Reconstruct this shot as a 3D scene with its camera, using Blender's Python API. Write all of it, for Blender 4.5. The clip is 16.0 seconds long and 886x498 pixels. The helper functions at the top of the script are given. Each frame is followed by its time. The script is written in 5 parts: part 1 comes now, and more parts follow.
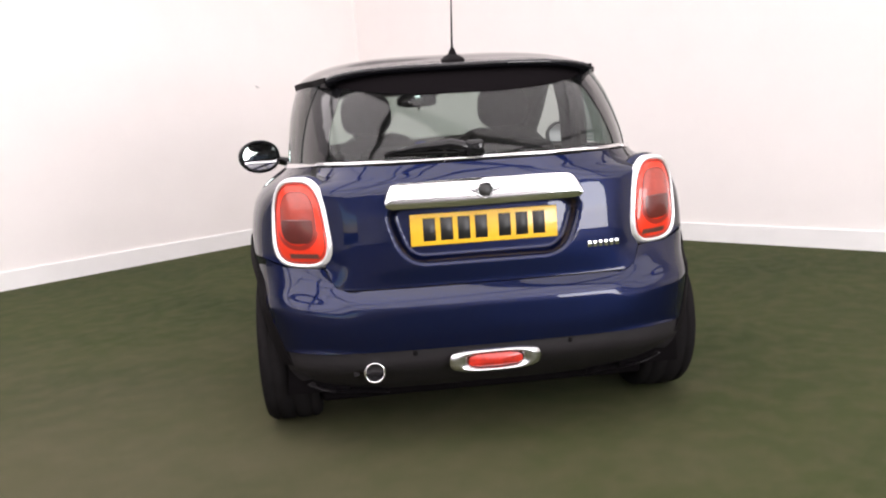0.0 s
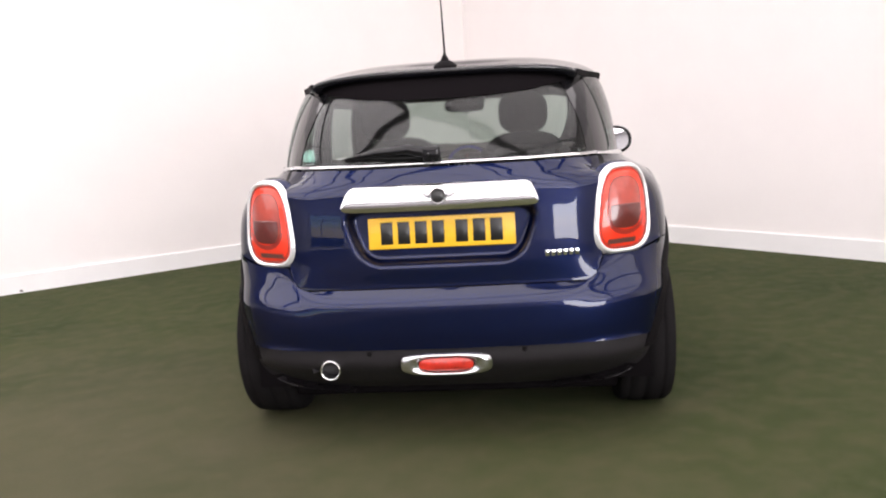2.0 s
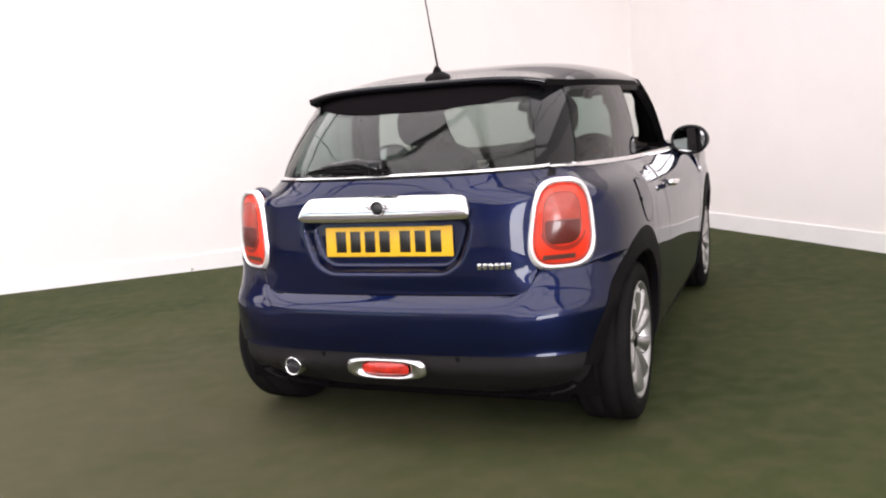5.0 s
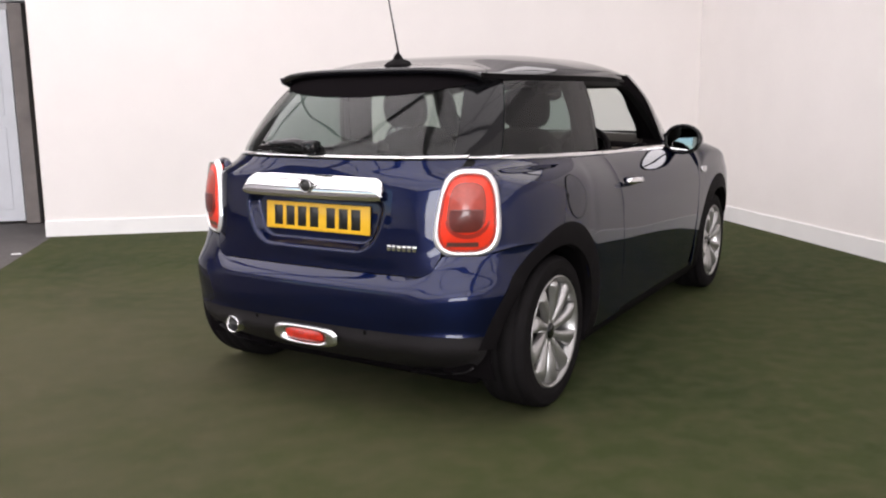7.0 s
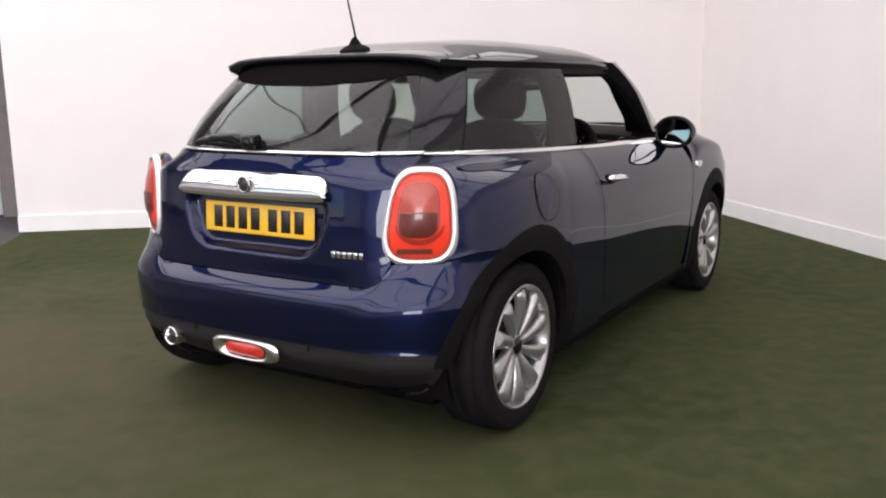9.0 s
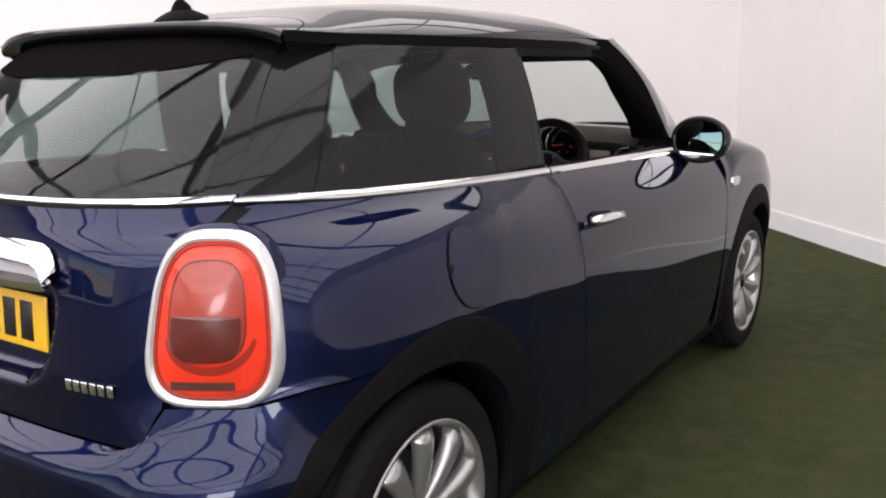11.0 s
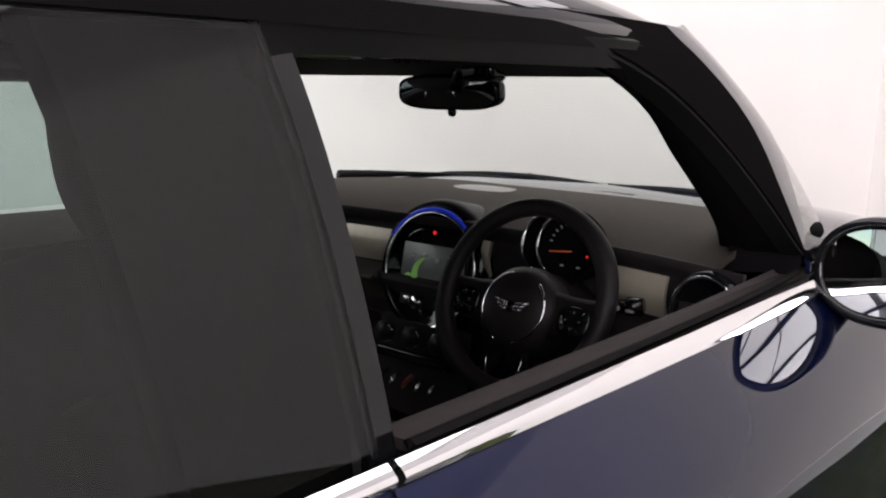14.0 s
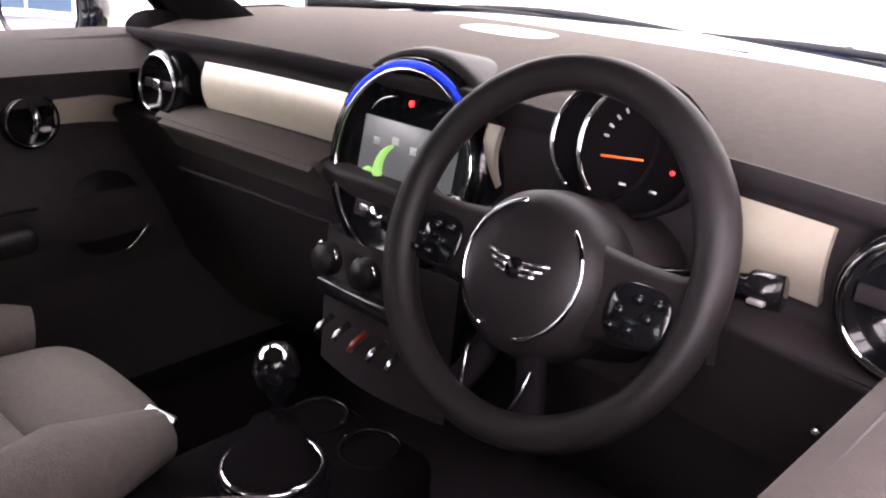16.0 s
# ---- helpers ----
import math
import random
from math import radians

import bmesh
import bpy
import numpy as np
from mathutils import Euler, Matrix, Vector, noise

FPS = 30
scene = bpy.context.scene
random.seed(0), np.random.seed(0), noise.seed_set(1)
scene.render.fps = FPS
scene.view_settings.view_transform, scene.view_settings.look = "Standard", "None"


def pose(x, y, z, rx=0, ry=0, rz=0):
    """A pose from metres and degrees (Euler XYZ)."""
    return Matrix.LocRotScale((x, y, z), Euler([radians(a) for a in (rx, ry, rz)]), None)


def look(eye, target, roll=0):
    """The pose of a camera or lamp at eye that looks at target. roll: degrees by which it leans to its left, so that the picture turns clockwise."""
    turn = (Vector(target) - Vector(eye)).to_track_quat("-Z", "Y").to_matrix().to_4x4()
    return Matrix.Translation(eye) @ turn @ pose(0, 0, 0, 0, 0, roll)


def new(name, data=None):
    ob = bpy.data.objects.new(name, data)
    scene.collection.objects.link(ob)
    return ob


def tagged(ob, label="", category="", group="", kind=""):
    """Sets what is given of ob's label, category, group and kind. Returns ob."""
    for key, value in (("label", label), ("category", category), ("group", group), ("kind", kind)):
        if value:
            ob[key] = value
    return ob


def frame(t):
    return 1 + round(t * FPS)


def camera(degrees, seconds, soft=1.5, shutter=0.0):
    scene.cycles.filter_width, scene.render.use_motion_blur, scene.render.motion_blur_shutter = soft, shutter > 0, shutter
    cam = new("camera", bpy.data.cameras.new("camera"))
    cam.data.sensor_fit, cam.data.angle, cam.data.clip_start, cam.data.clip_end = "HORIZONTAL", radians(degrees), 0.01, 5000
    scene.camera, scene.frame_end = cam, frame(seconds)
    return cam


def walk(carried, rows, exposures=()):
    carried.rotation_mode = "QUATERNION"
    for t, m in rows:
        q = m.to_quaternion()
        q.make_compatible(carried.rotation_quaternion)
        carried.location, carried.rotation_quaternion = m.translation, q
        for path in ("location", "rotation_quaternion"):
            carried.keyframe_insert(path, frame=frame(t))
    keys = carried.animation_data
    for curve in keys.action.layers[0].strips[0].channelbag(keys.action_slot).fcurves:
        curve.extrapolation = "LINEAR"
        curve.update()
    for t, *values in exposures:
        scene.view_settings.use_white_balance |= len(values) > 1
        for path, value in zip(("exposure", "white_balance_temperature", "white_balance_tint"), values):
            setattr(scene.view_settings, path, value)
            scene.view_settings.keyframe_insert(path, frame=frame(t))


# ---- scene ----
cam = camera(54.9, 16.0, soft=2.1)
PATH = [
    (0, (-0.468, -2.799, 1.176), (-0.254, -0.836, 0.856), -3.4),
    (0.5, (-0.254, -2.853, 1.156), (-0.129, -0.877, 0.872), -2.4),
    (1, (-0.075, -2.85, 1.15), (-0.074, -0.872, 0.859), -2.3),
    (1.5, (0.118, -2.845, 1.178), (0.015, -0.871, 0.871), -2.2),
    (2, (0.273, -2.845, 1.149), (0.093, -0.875, 0.856), -3.3),
    (2.5, (0.54, -2.862, 1.155), (0.219, -0.911, 0.855), -2.5),
    (3, (0.715, -2.838, 1.142), (0.274, -0.908, 0.862), -2.9),
    (3.5, (0.885, -2.803, 1.184), (0.348, -0.903, 0.868), -2.7),
    (3.7, (0.934, -2.802, 1.17), (0.382, -0.901, 0.885), -3.0),
    (5.8, (1.803, -2.569, 1.218), (0.872, -0.828, 0.896), -3.2),
    (6, (1.911, -2.552, 1.206), (0.949, -0.829, 0.882), -2.6),
    (6.5, (2.122, -2.497, 1.237), (1.105, -0.808, 0.901), -0.8),
    (7, (2.153, -2.479, 1.23), (1.134, -0.794, 0.881), -0.6),
    (7.5, (2.165, -2.44, 1.234), (1.133, -0.764, 0.88), -0.9),
    (8, (2.184, -2.431, 1.219), (1.159, -0.752, 0.857), -0.6),
    (8.2, (2.189, -2.407, 1.229), (1.168, -0.726, 0.863), -0.7),
    (10.3, (1.903, -1.209, 1.213), (0.83, 0.435, 0.829), -0.4),
    (10.5, (1.852, -1.08, 1.236), (0.792, 0.569, 0.838), -0.2),
    (11, (1.777, -0.762, 1.233), (0.68, 0.862, 0.831), -0.9),
    (11.5, (1.719, -0.45, 1.25), (0.564, 1.139, 0.875), -0.3),
    (12, (1.608, -0.158, 1.249), (0.458, 1.43, 0.853), -0.3),
    (12.5, (1.499, 0.108, 1.26), (0.308, 1.669, 0.879), -1.5),
    (13, (1.409, 0.408, 1.269), (0.151, 1.922, 0.918), -1.1),
    (13.5, (1.274, 0.661, 1.259), (0.001, 2.163, 0.914), -0.5),
    (14, (1.13, 0.881, 1.259), (-0.128, 2.389, 0.877), 0.8),
    (14.5, (1.002, 1.108, 1.23), (-0.285, 2.566, 0.76), 0.7),
    (15, (0.919, 1.3, 1.221), (-0.432, 2.678, 0.694), 0.8),
    (15.5, (0.83, 1.413, 1.188), (-0.491, 2.784, 0.576), 1.4),
    (16, (0.745, 1.482, 1.173), (-0.525, 2.844, 0.443), 2.9),
]
walk(cam, [(t, look(eye, target, roll)) for t, eye, target, roll in PATH],
     exposures=[(0.0, 0.64, 6500, 12), (3.7, 0.62, 6500, 12), (6.0, 0.56, 6500, 12), (7.0, 0.32, 6450, 11), (13.0, 0.42, 6350, 11), (14.0, 0.72, 6350, 11), (14.5, 1.18, 6350, 14), (15.0, 1.10, 6350, 17), (15.5, 1.75, 6350, 19), (16.0, 3.40, 6450, 24)])

# ---- world and light ----
world = bpy.data.worlds.new("world")
scene.world = world
world.use_nodes = True
sky = world.node_tree.nodes.new("ShaderNodeTexSky")
sky.sky_type, sky.sun_disc, sky.sun_elevation, sky.sun_rotation = "NISHITA", False, radians(40), radians(200)
sky.dust_density, sky.ozone_density = 0.2, 3.0
world.node_tree.links.new(sky.outputs[0], world.node_tree.nodes["Background"].inputs[0])
world.node_tree.nodes["Background"].inputs[1].default_value = 0.12


# ---- materials ----
def mat(name, color, rough=0.5, metal=0.0, coat=0.0, coat_rough=0.03, noise_amount=0.0, noise_scale=40.0,
        bump=0.0, bump_scale=200.0, emit=None, emit_strength=0.0, spec=0.5, second=None, second_scale=3.0, coat_ior=1.5, tint=None):
    m = bpy.data.materials.new(name)
    m.use_nodes = True
    nt = m.node_tree
    b = nt.nodes["Principled BSDF"]
    b.inputs["Base Color"].default_value = (*color, 1)
    b.inputs["Roughness"].default_value = rough
    b.inputs["Metallic"].default_value = metal
    b.inputs["Coat Weight"].default_value = coat
    b.inputs["Coat Roughness"].default_value = coat_rough
    b.inputs["Specular IOR Level"].default_value = spec
    b.inputs["Coat IOR"].default_value = coat_ior
    if tint:
        b.inputs["Specular Tint"].default_value = (*tint, 1)
    tc = nt.nodes.new("ShaderNodeTexCoord")
    if noise_amount > 0:
        n1 = nt.nodes.new("ShaderNodeTexNoise")
        n1.inputs["Scale"].default_value = noise_scale
        n1.inputs["Detail"].default_value = 6
        n2 = nt.nodes.new("ShaderNodeTexNoise")
        n2.inputs["Scale"].default_value = second_scale
        n2.inputs["Detail"].default_value = 4
        add = nt.nodes.new("ShaderNodeMath")
        add.operation = "ADD"
        nt.links.new(tc.outputs["Object"], n1.inputs["Vector"])
        nt.links.new(tc.outputs["Object"], n2.inputs["Vector"])
        nt.links.new(n1.outputs["Fac"], add.inputs[0])
        nt.links.new(n2.outputs["Fac"], add.inputs[1])
        ramp = nt.nodes.new("ShaderNodeMapRange")
        ramp.inputs["From Min"].default_value, ramp.inputs["From Max"].default_value = 0.6, 1.4
        nt.links.new(add.outputs[0], ramp.inputs["Value"])
        mix = nt.nodes.new("ShaderNodeMix")
        mix.data_type = "RGBA"
        lo = tuple(max(0.0, c * (1 - noise_amount)) for c in color)
        hi = second or tuple(min(1.0, c * (1 + noise_amount)) for c in color)
        mix.inputs[6].default_value, mix.inputs[7].default_value = (*lo, 1), (*hi, 1)
        nt.links.new(ramp.outputs[0], mix.inputs[0])
        nt.links.new(mix.outputs[2], b.inputs["Base Color"])
        rr = nt.nodes.new("ShaderNodeMapRange")
        rr.inputs["To Min"].default_value, rr.inputs["To Max"].default_value = max(0.0, rough * 0.9), min(1.0, rough * 1.12)
        nt.links.new(n2.outputs["Fac"], rr.inputs["Value"])
        nt.links.new(rr.outputs[0], b.inputs["Roughness"])
    if bump > 0:
        n3 = nt.nodes.new("ShaderNodeTexNoise")
        n3.inputs["Scale"].default_value = bump_scale
        n3.inputs["Detail"].default_value = 5
        nt.links.new(tc.outputs["Object"], n3.inputs["Vector"])
        bp = nt.nodes.new("ShaderNodeBump")
        bp.inputs["Strength"].default_value = bump
        bp.inputs["Distance"].default_value = 0.01
        nt.links.new(n3.outputs["Fac"], bp.inputs["Height"])
        nt.links.new(bp.outputs[0], b.inputs["Normal"])
    if emit:
        b.inputs["Emission Color"].default_value = (*emit, 1)
        b.inputs["Emission Strength"].default_value = emit_strength
    return m


def glass(name, tint, ior=1.5, haze=None, haze_amount=0.0):
    """A pane: tinted see-through, gloss by Fresnel, and a little diffuse haze painted in to lift its dark tone."""
    m = bpy.data.materials.new(name)
    m.use_nodes = True
    nt = m.node_tree
    nt.nodes.remove(nt.nodes["Principled BSDF"])
    out = nt.nodes["Material Output"]
    tr = nt.nodes.new("ShaderNodeBsdfTransparent")
    tr.inputs[0].default_value = (*tint, 1)
    body = tr
    if haze:
        df = nt.nodes.new("ShaderNodeBsdfDiffuse")
        df.inputs[0].default_value = (*haze, 1)
        mx = nt.nodes.new("ShaderNodeMixShader")
        mx.inputs[0].default_value = haze_amount
        nt.links.new(tr.outputs[0], mx.inputs[1])
        nt.links.new(df.outputs[0], mx.inputs[2])
        body = mx
    gl = nt.nodes.new("ShaderNodeBsdfGlossy")
    gl.inputs["Roughness"].default_value = 0.01
    lw = nt.nodes.new("ShaderNodeLayerWeight")
    lw.inputs[0].default_value = 0.5
    pw = nt.nodes.new("ShaderNodeMath")
    pw.operation = "POWER"
    pw.inputs[1].default_value = 5.0
    fr = nt.nodes.new("ShaderNodeMapRange")
    fr.inputs["To Min"].default_value = ((ior - 1) / (ior + 1)) ** 2
    fr.inputs["To Max"].default_value = 0.9
    nt.links.new(lw.outputs["Facing"], pw.inputs[0])
    nt.links.new(pw.outputs[0], fr.inputs["Value"])
    mix = nt.nodes.new("ShaderNodeMixShader")
    nt.links.new(fr.outputs[0], mix.inputs[0])
    nt.links.new(body.outputs[0], mix.inputs[1])
    nt.links.new(gl.outputs[0], mix.inputs[2])
    nt.links.new(mix.outputs[0], out.inputs[0])
    return m


PAINT = mat("blue_metallic_paint", (0.0045, 0.0085, 0.040), rough=0.40, metal=0.82, spec=0.0, tint=(0.04, 0.05, 0.16), coat=1.0, coat_rough=0.015, coat_ior=1.42, noise_amount=0.12, noise_scale=900, second_scale=6)
ROOF_PAINT = mat("black_roof_paint", (0.006, 0.006, 0.008), rough=0.4, coat=1.0, coat_rough=0.03, coat_ior=1.5, spec=0.0, noise_amount=0.1, noise_scale=700)
GLOSS_BLACK = mat("gloss_black", (0.006, 0.006, 0.007), rough=0.12, coat=0.5, coat_ior=1.42, spec=0.15)
PLASTIC = mat("black_grained_plastic", (0.0075, 0.0066, 0.0072), rough=0.6, spec=0.03, bump=0.15, bump_scale=700, noise_amount=0.15, noise_scale=60)
VALANCE = mat("dark_grey_valance_plastic", (0.017, 0.0152, 0.0168), rough=0.5, spec=0.2, bump=0.12, bump_scale=700, noise_amount=0.15, noise_scale=60)
PILLAR_TRIM = mat("dark_grey_pillar_trim", (0.026, 0.023, 0.025), rough=0.7, spec=0.15, bump=0.1, bump_scale=500, noise_amount=0.12, noise_scale=60)
LINER = mat("wheel_well_liner", (0.0065, 0.0056, 0.0062), rough=0.9, spec=0.0)
SEAL = mat("rubber_seal", (0.006, 0.006, 0.006), rough=0.55, spec=0.12)
TYRE = mat("tyre_rubber", (0.0115, 0.0105, 0.011), rough=0.75, spec=0.03, bump=0.2, bump_scale=250, noise_amount=0.2, noise_scale=30)
CHROME = mat("chrome", (0.82, 0.82, 0.83), rough=0.07, metal=1.0, noise_amount=0.03, noise_scale=20)
BRIGHT_TRIM = mat("pale_satin_chrome", (0.90, 0.90, 0.90), rough=0.16, metal=0.55, coat=0.6, noise_amount=0.03, noise_scale=15)
SATIN = mat("satin_metal", (0.62, 0.62, 0.63), rough=0.24, metal=1.0)
ALLOY = mat("silver_alloy", (0.38, 0.375, 0.37), rough=0.28, metal=0.75, coat=0.4, noise_amount=0.08, noise_scale=25)
DARK_METAL = mat("dark_brake_metal", (0.05, 0.05, 0.05), rough=0.5, metal=0.7)
RED_LENS = mat("red_lamp_lens", (0.80, 0.045, 0.018), rough=0.3, coat=0.7, spec=0.2, coat_rough=0.02, noise_amount=0.12, noise_scale=18)
FOG_LENS = mat("dark_red_fog_lens", (0.50, 0.026, 0.014), rough=0.3, coat=0.7, coat_rough=0.02, noise_amount=0.35, noise_scale=55, second_scale=30)
LAMP_SMOKE = mat("smoked_red_lamp_centre", (0.36, 0.048, 0.030), rough=0.3, coat=0.45, noise_amount=0.25, noise_scale=40)
LAMP_DEEP = mat("dark_lamp_bowl", (0.105, 0.016, 0.012), rough=0.3, coat=0.6, noise_amount=0.2, noise_scale=60)
RED_SHADE = mat("shaded_red_lamp_band", (0.34, 0.024, 0.014), rough=0.3, coat=0.7)
RED_DARK = mat("dark_red_lamp_insert", (0.17, 0.022, 0.013), rough=0.3, coat=0.7)
LAMP_GREY = mat("smoked_lamp_insert", (0.11, 0.040, 0.034), rough=0.3, coat=0.8)
YELLOW = mat("yellow_plate", (0.80, 0.47, 0.02), rough=0.3, coat=0.5, noise_amount=0.05, noise_scale=30)
BLACK_INK = mat("black_plate_ink", (0.012, 0.012, 0.012), rough=0.35)
GLASS_DARK = glass("privacy_glass", (0.31, 0.39, 0.365), 1.46, (0.14, 0.122, 0.138), 0.032)
GLASS_REAR = glass("tinted_rear_glass", (0.40, 0.46, 0.43), 1.5, (0.15, 0.15, 0.15), 0.03)
GLASS_CLEAR = glass("clear_glass", (0.80, 0.86, 0.83), 1.45)
MIRROR = mat("mirror_glass", (0.9, 0.9, 0.92), rough=0.01, metal=1.0)
WALL = mat("white_wall_paint", (0.81, 0.772, 0.752), rough=0.75, bump=0.05, bump_scale=60, noise_amount=0.025, noise_scale=3, second_scale=0.7)
SKIRT = mat("white_gloss_woodwork", (0.83, 0.82, 0.81), rough=0.3, noise_amount=0.03, noise_scale=5)
HALL = mat("white_hall_cladding", (0.74, 0.735, 0.74), rough=0.6, noise_amount=0.15, noise_scale=2)
UPPER = mat("grey_upper_cladding", (0.48, 0.46, 0.46), rough=0.6, noise_amount=0.15, noise_scale=2)
CEIL = mat("pale_ceiling_lining", (0.62, 0.61, 0.61), rough=0.8, noise_amount=0.05, noise_scale=2)
STEEL = mat("dark_painted_steel", (0.05, 0.05, 0.055), rough=0.5, noise_amount=0.2, noise_scale=8)
ASPHALT = mat("dark_worn_concrete", (0.075, 0.068, 0.066), rough=0.85, bump=0.3, bump_scale=120, noise_amount=0.3, noise_scale=14)
DOORPAINT = mat("pale_blue_grey_door_paint", (0.60, 0.62, 0.66), rough=0.4, noise_amount=0.04, noise_scale=6)
POST = mat("grey_brown_post", (0.17, 0.15, 0.14), rough=0.6, noise_amount=0.3, noise_scale=5)
PAPER = mat("white_paper", (0.8, 0.8, 0.8), rough=0.8)


def turf_material():
    m = mat("artificial_turf", (0.055, 0.085, 0.022), rough=0.9, spec=0.15)
    nt = m.node_tree
    b = nt.nodes["Principled BSDF"]
    tc = nt.nodes.new("ShaderNodeTexCoord")
    big, mid, fine = (nt.nodes.new("ShaderNodeTexNoise") for _ in range(3))
    for n, s, d in ((big, 0.8, 4), (mid, 9.0, 10), (fine, 240.0, 4)):
        n.inputs["Scale"].default_value, n.inputs["Detail"].default_value = s, d
        nt.links.new(tc.outputs["Object"], n.inputs["Vector"])
    m1, m2 = nt.nodes.new("ShaderNodeMix"), nt.nodes.new("ShaderNodeMix")
    m1.data_type = m2.data_type = "RGBA"
    r1 = nt.nodes.new("ShaderNodeMapRange")
    r1.inputs["From Min"].default_value, r1.inputs["From Max"].default_value = 0.35, 0.65
    nt.links.new(big.outputs["Fac"], r1.inputs["Value"])
    r2 = nt.nodes.new("ShaderNodeMapRange")
    r2.inputs["From Min"].default_value, r2.inputs["From Max"].default_value = 0.40, 0.70
    r2.inputs["To Max"].default_value = 0.4
    nt.links.new(mid.outputs["Fac"], r2.inputs["Value"])
    m1.inputs[6].default_value, m1.inputs[7].default_value = (0.029, 0.044, 0.012, 1), (0.050, 0.061, 0.020, 1)
    m2.inputs[7].default_value = (0.098, 0.086, 0.046, 1)
    nt.links.new(r1.outputs[0], m1.inputs[0])
    nt.links.new(m1.outputs[2], m2.inputs[6])
    nt.links.new(r2.outputs[0], m2.inputs[0])
    m3 = nt.nodes.new("ShaderNodeMix")
    m3.data_type, m3.blend_type = "RGBA", "MULTIPLY"
    m3.inputs[0].default_value = 0.75
    # Brown wear round one point; its paler colour also paints in extra brightness.
    wear_and_light = nt.nodes.new("ShaderNodeMix")
    wear_and_light.data_type = "RGBA"
    wear_and_light.inputs[7].default_value = (0.098, 0.088, 0.052, 1)
    dist = nt.nodes.new("ShaderNodeVectorMath")
    dist.operation = "DISTANCE"
    dist.inputs[1].default_value = (5.9, 4.3, 0.0)
    nt.links.new(tc.outputs["Object"], dist.inputs[0])
    ragged = nt.nodes.new("ShaderNodeTexNoise")
    ragged.inputs["Scale"].default_value, ragged.inputs["Detail"].default_value = 2.2, 8
    nt.links.new(tc.outputs["Object"], ragged.inputs["Vector"])
    push = nt.nodes.new("ShaderNodeMath")
    push.operation, push.inputs[1].default_value = "MULTIPLY_ADD", 3.2
    nt.links.new(ragged.outputs["Fac"], push.inputs[0])
    nt.links.new(dist.outputs["Value"], push.inputs[2])
    worn = nt.nodes.new("ShaderNodeMapRange")
    worn.inputs["From Min"].default_value, worn.inputs["From Max"].default_value = 4.5, 2.2
    worn.inputs["To Max"].default_value = 0.66
    nt.links.new(push.outputs[0], worn.inputs["Value"])
    nt.links.new(worn.outputs[0], wear_and_light.inputs[0])
    nt.links.new(m2.outputs[2], wear_and_light.inputs[6])
    nt.links.new(wear_and_light.outputs[2], m3.inputs[6])
    r3 = nt.nodes.new("ShaderNodeMapRange")
    r3.inputs["To Min"].default_value, r3.inputs["To Max"].default_value = 0.35, 1.6
    nt.links.new(fine.outputs["Fac"], r3.inputs["Value"])
    nt.links.new(r3.outputs[0], m3.inputs[7])
    nt.links.new(m3.outputs[2], b.inputs["Base Color"])
    bp = nt.nodes.new("ShaderNodeBump")
    bp.inputs["Strength"].default_value, bp.inputs["Distance"].default_value = 0.9, 0.012
    nt.links.new(fine.outputs["Fac"], bp.inputs["Height"])
    nt.links.new(bp.outputs[0], b.inputs["Normal"])
    return m


TURF = turf_material()


# ---- mesh helpers ----
def smooth_curve(xs, ys):
    """A monotone cubic through the given points."""
    xs, ys = np.array(xs, float), np.array(ys, float)
    h, d = np.diff(xs), np.diff(ys) / np.diff(xs)
    m = np.zeros(len(xs))
    m[0], m[-1] = d[0], d[-1]
    for i in range(1, len(xs) - 1):
        if d[i - 1] * d[i] > 0:
            a, b = 2 * h[i] + h[i - 1], h[i] + 2 * h[i - 1]
            m[i] = (a + b) / (a / d[i - 1] + b / d[i])

    def f(v):
        v = min(max(v, xs[0]), xs[-1])
        i = min(int(np.searchsorted(xs, v, "right")) - 1, len(h) - 1)
        t = (v - xs[i]) / h[i]
        return float(ys[i] * (1 + 2 * t) * (1 - t) ** 2 + h[i] * m[i] * t * (1 - t) ** 2
                     + ys[i + 1] * t * t * (3 - 2 * t) + h[i] * m[i + 1] * t * t * (t - 1))
    return f


def part(name, bm, material, parent=None, label="", flat=False, solid=0.0, bevel=0.0, side=-1.0):
    """Links a bmesh as one mesh object under a thing or a part."""
    me = bpy.data.meshes.new(name)
    bm.normal_update()
    for e in bm.edges:
        if e.is_boundary:
            e.smooth = False
    bm.to_mesh(me)
    bm.free()
    me.materials.append(material)
    for p in me.polygons:
        p.use_smooth = not flat
    ob = new(name, me)
    if parent:
        ob.parent = parent
    if label:
        ob["label"] = label
    if solid:
        s = ob.modifiers.new("solid", "SOLIDIFY")
        s.thickness, s.offset, s.use_even_offset = solid, side, False
        if not flat:
            e = ob.modifiers.new("crisp_rims", "WEIGHTED_NORMAL")
            e.weight, e.keep_sharp = 100, True
    if bevel:
        v = ob.modifiers.new("bevel", "BEVEL")
        v.width, v.segments, v.limit_method, v.angle_limit = bevel, 2, "ANGLE", radians(35)
        me.shade_smooth() if not flat else None
    return ob


def relax(bm, rounds):
    """Evens out a panel's inner points; its rim stays."""
    inner = [v for v in bm.verts if not v.is_boundary]
    for _ in range(rounds):
        bmesh.ops.smooth_vert(bm, verts=inner, factor=0.5, use_axis_x=True, use_axis_y=True, use_axis_z=True)
    return bm


def thing(name, label, category, group="", kind="", at=(0, 0, 0)):
    e = new(name)
    e.empty_display_size = 0.1
    e.location = at
    return tagged(e, label, category, group, kind)


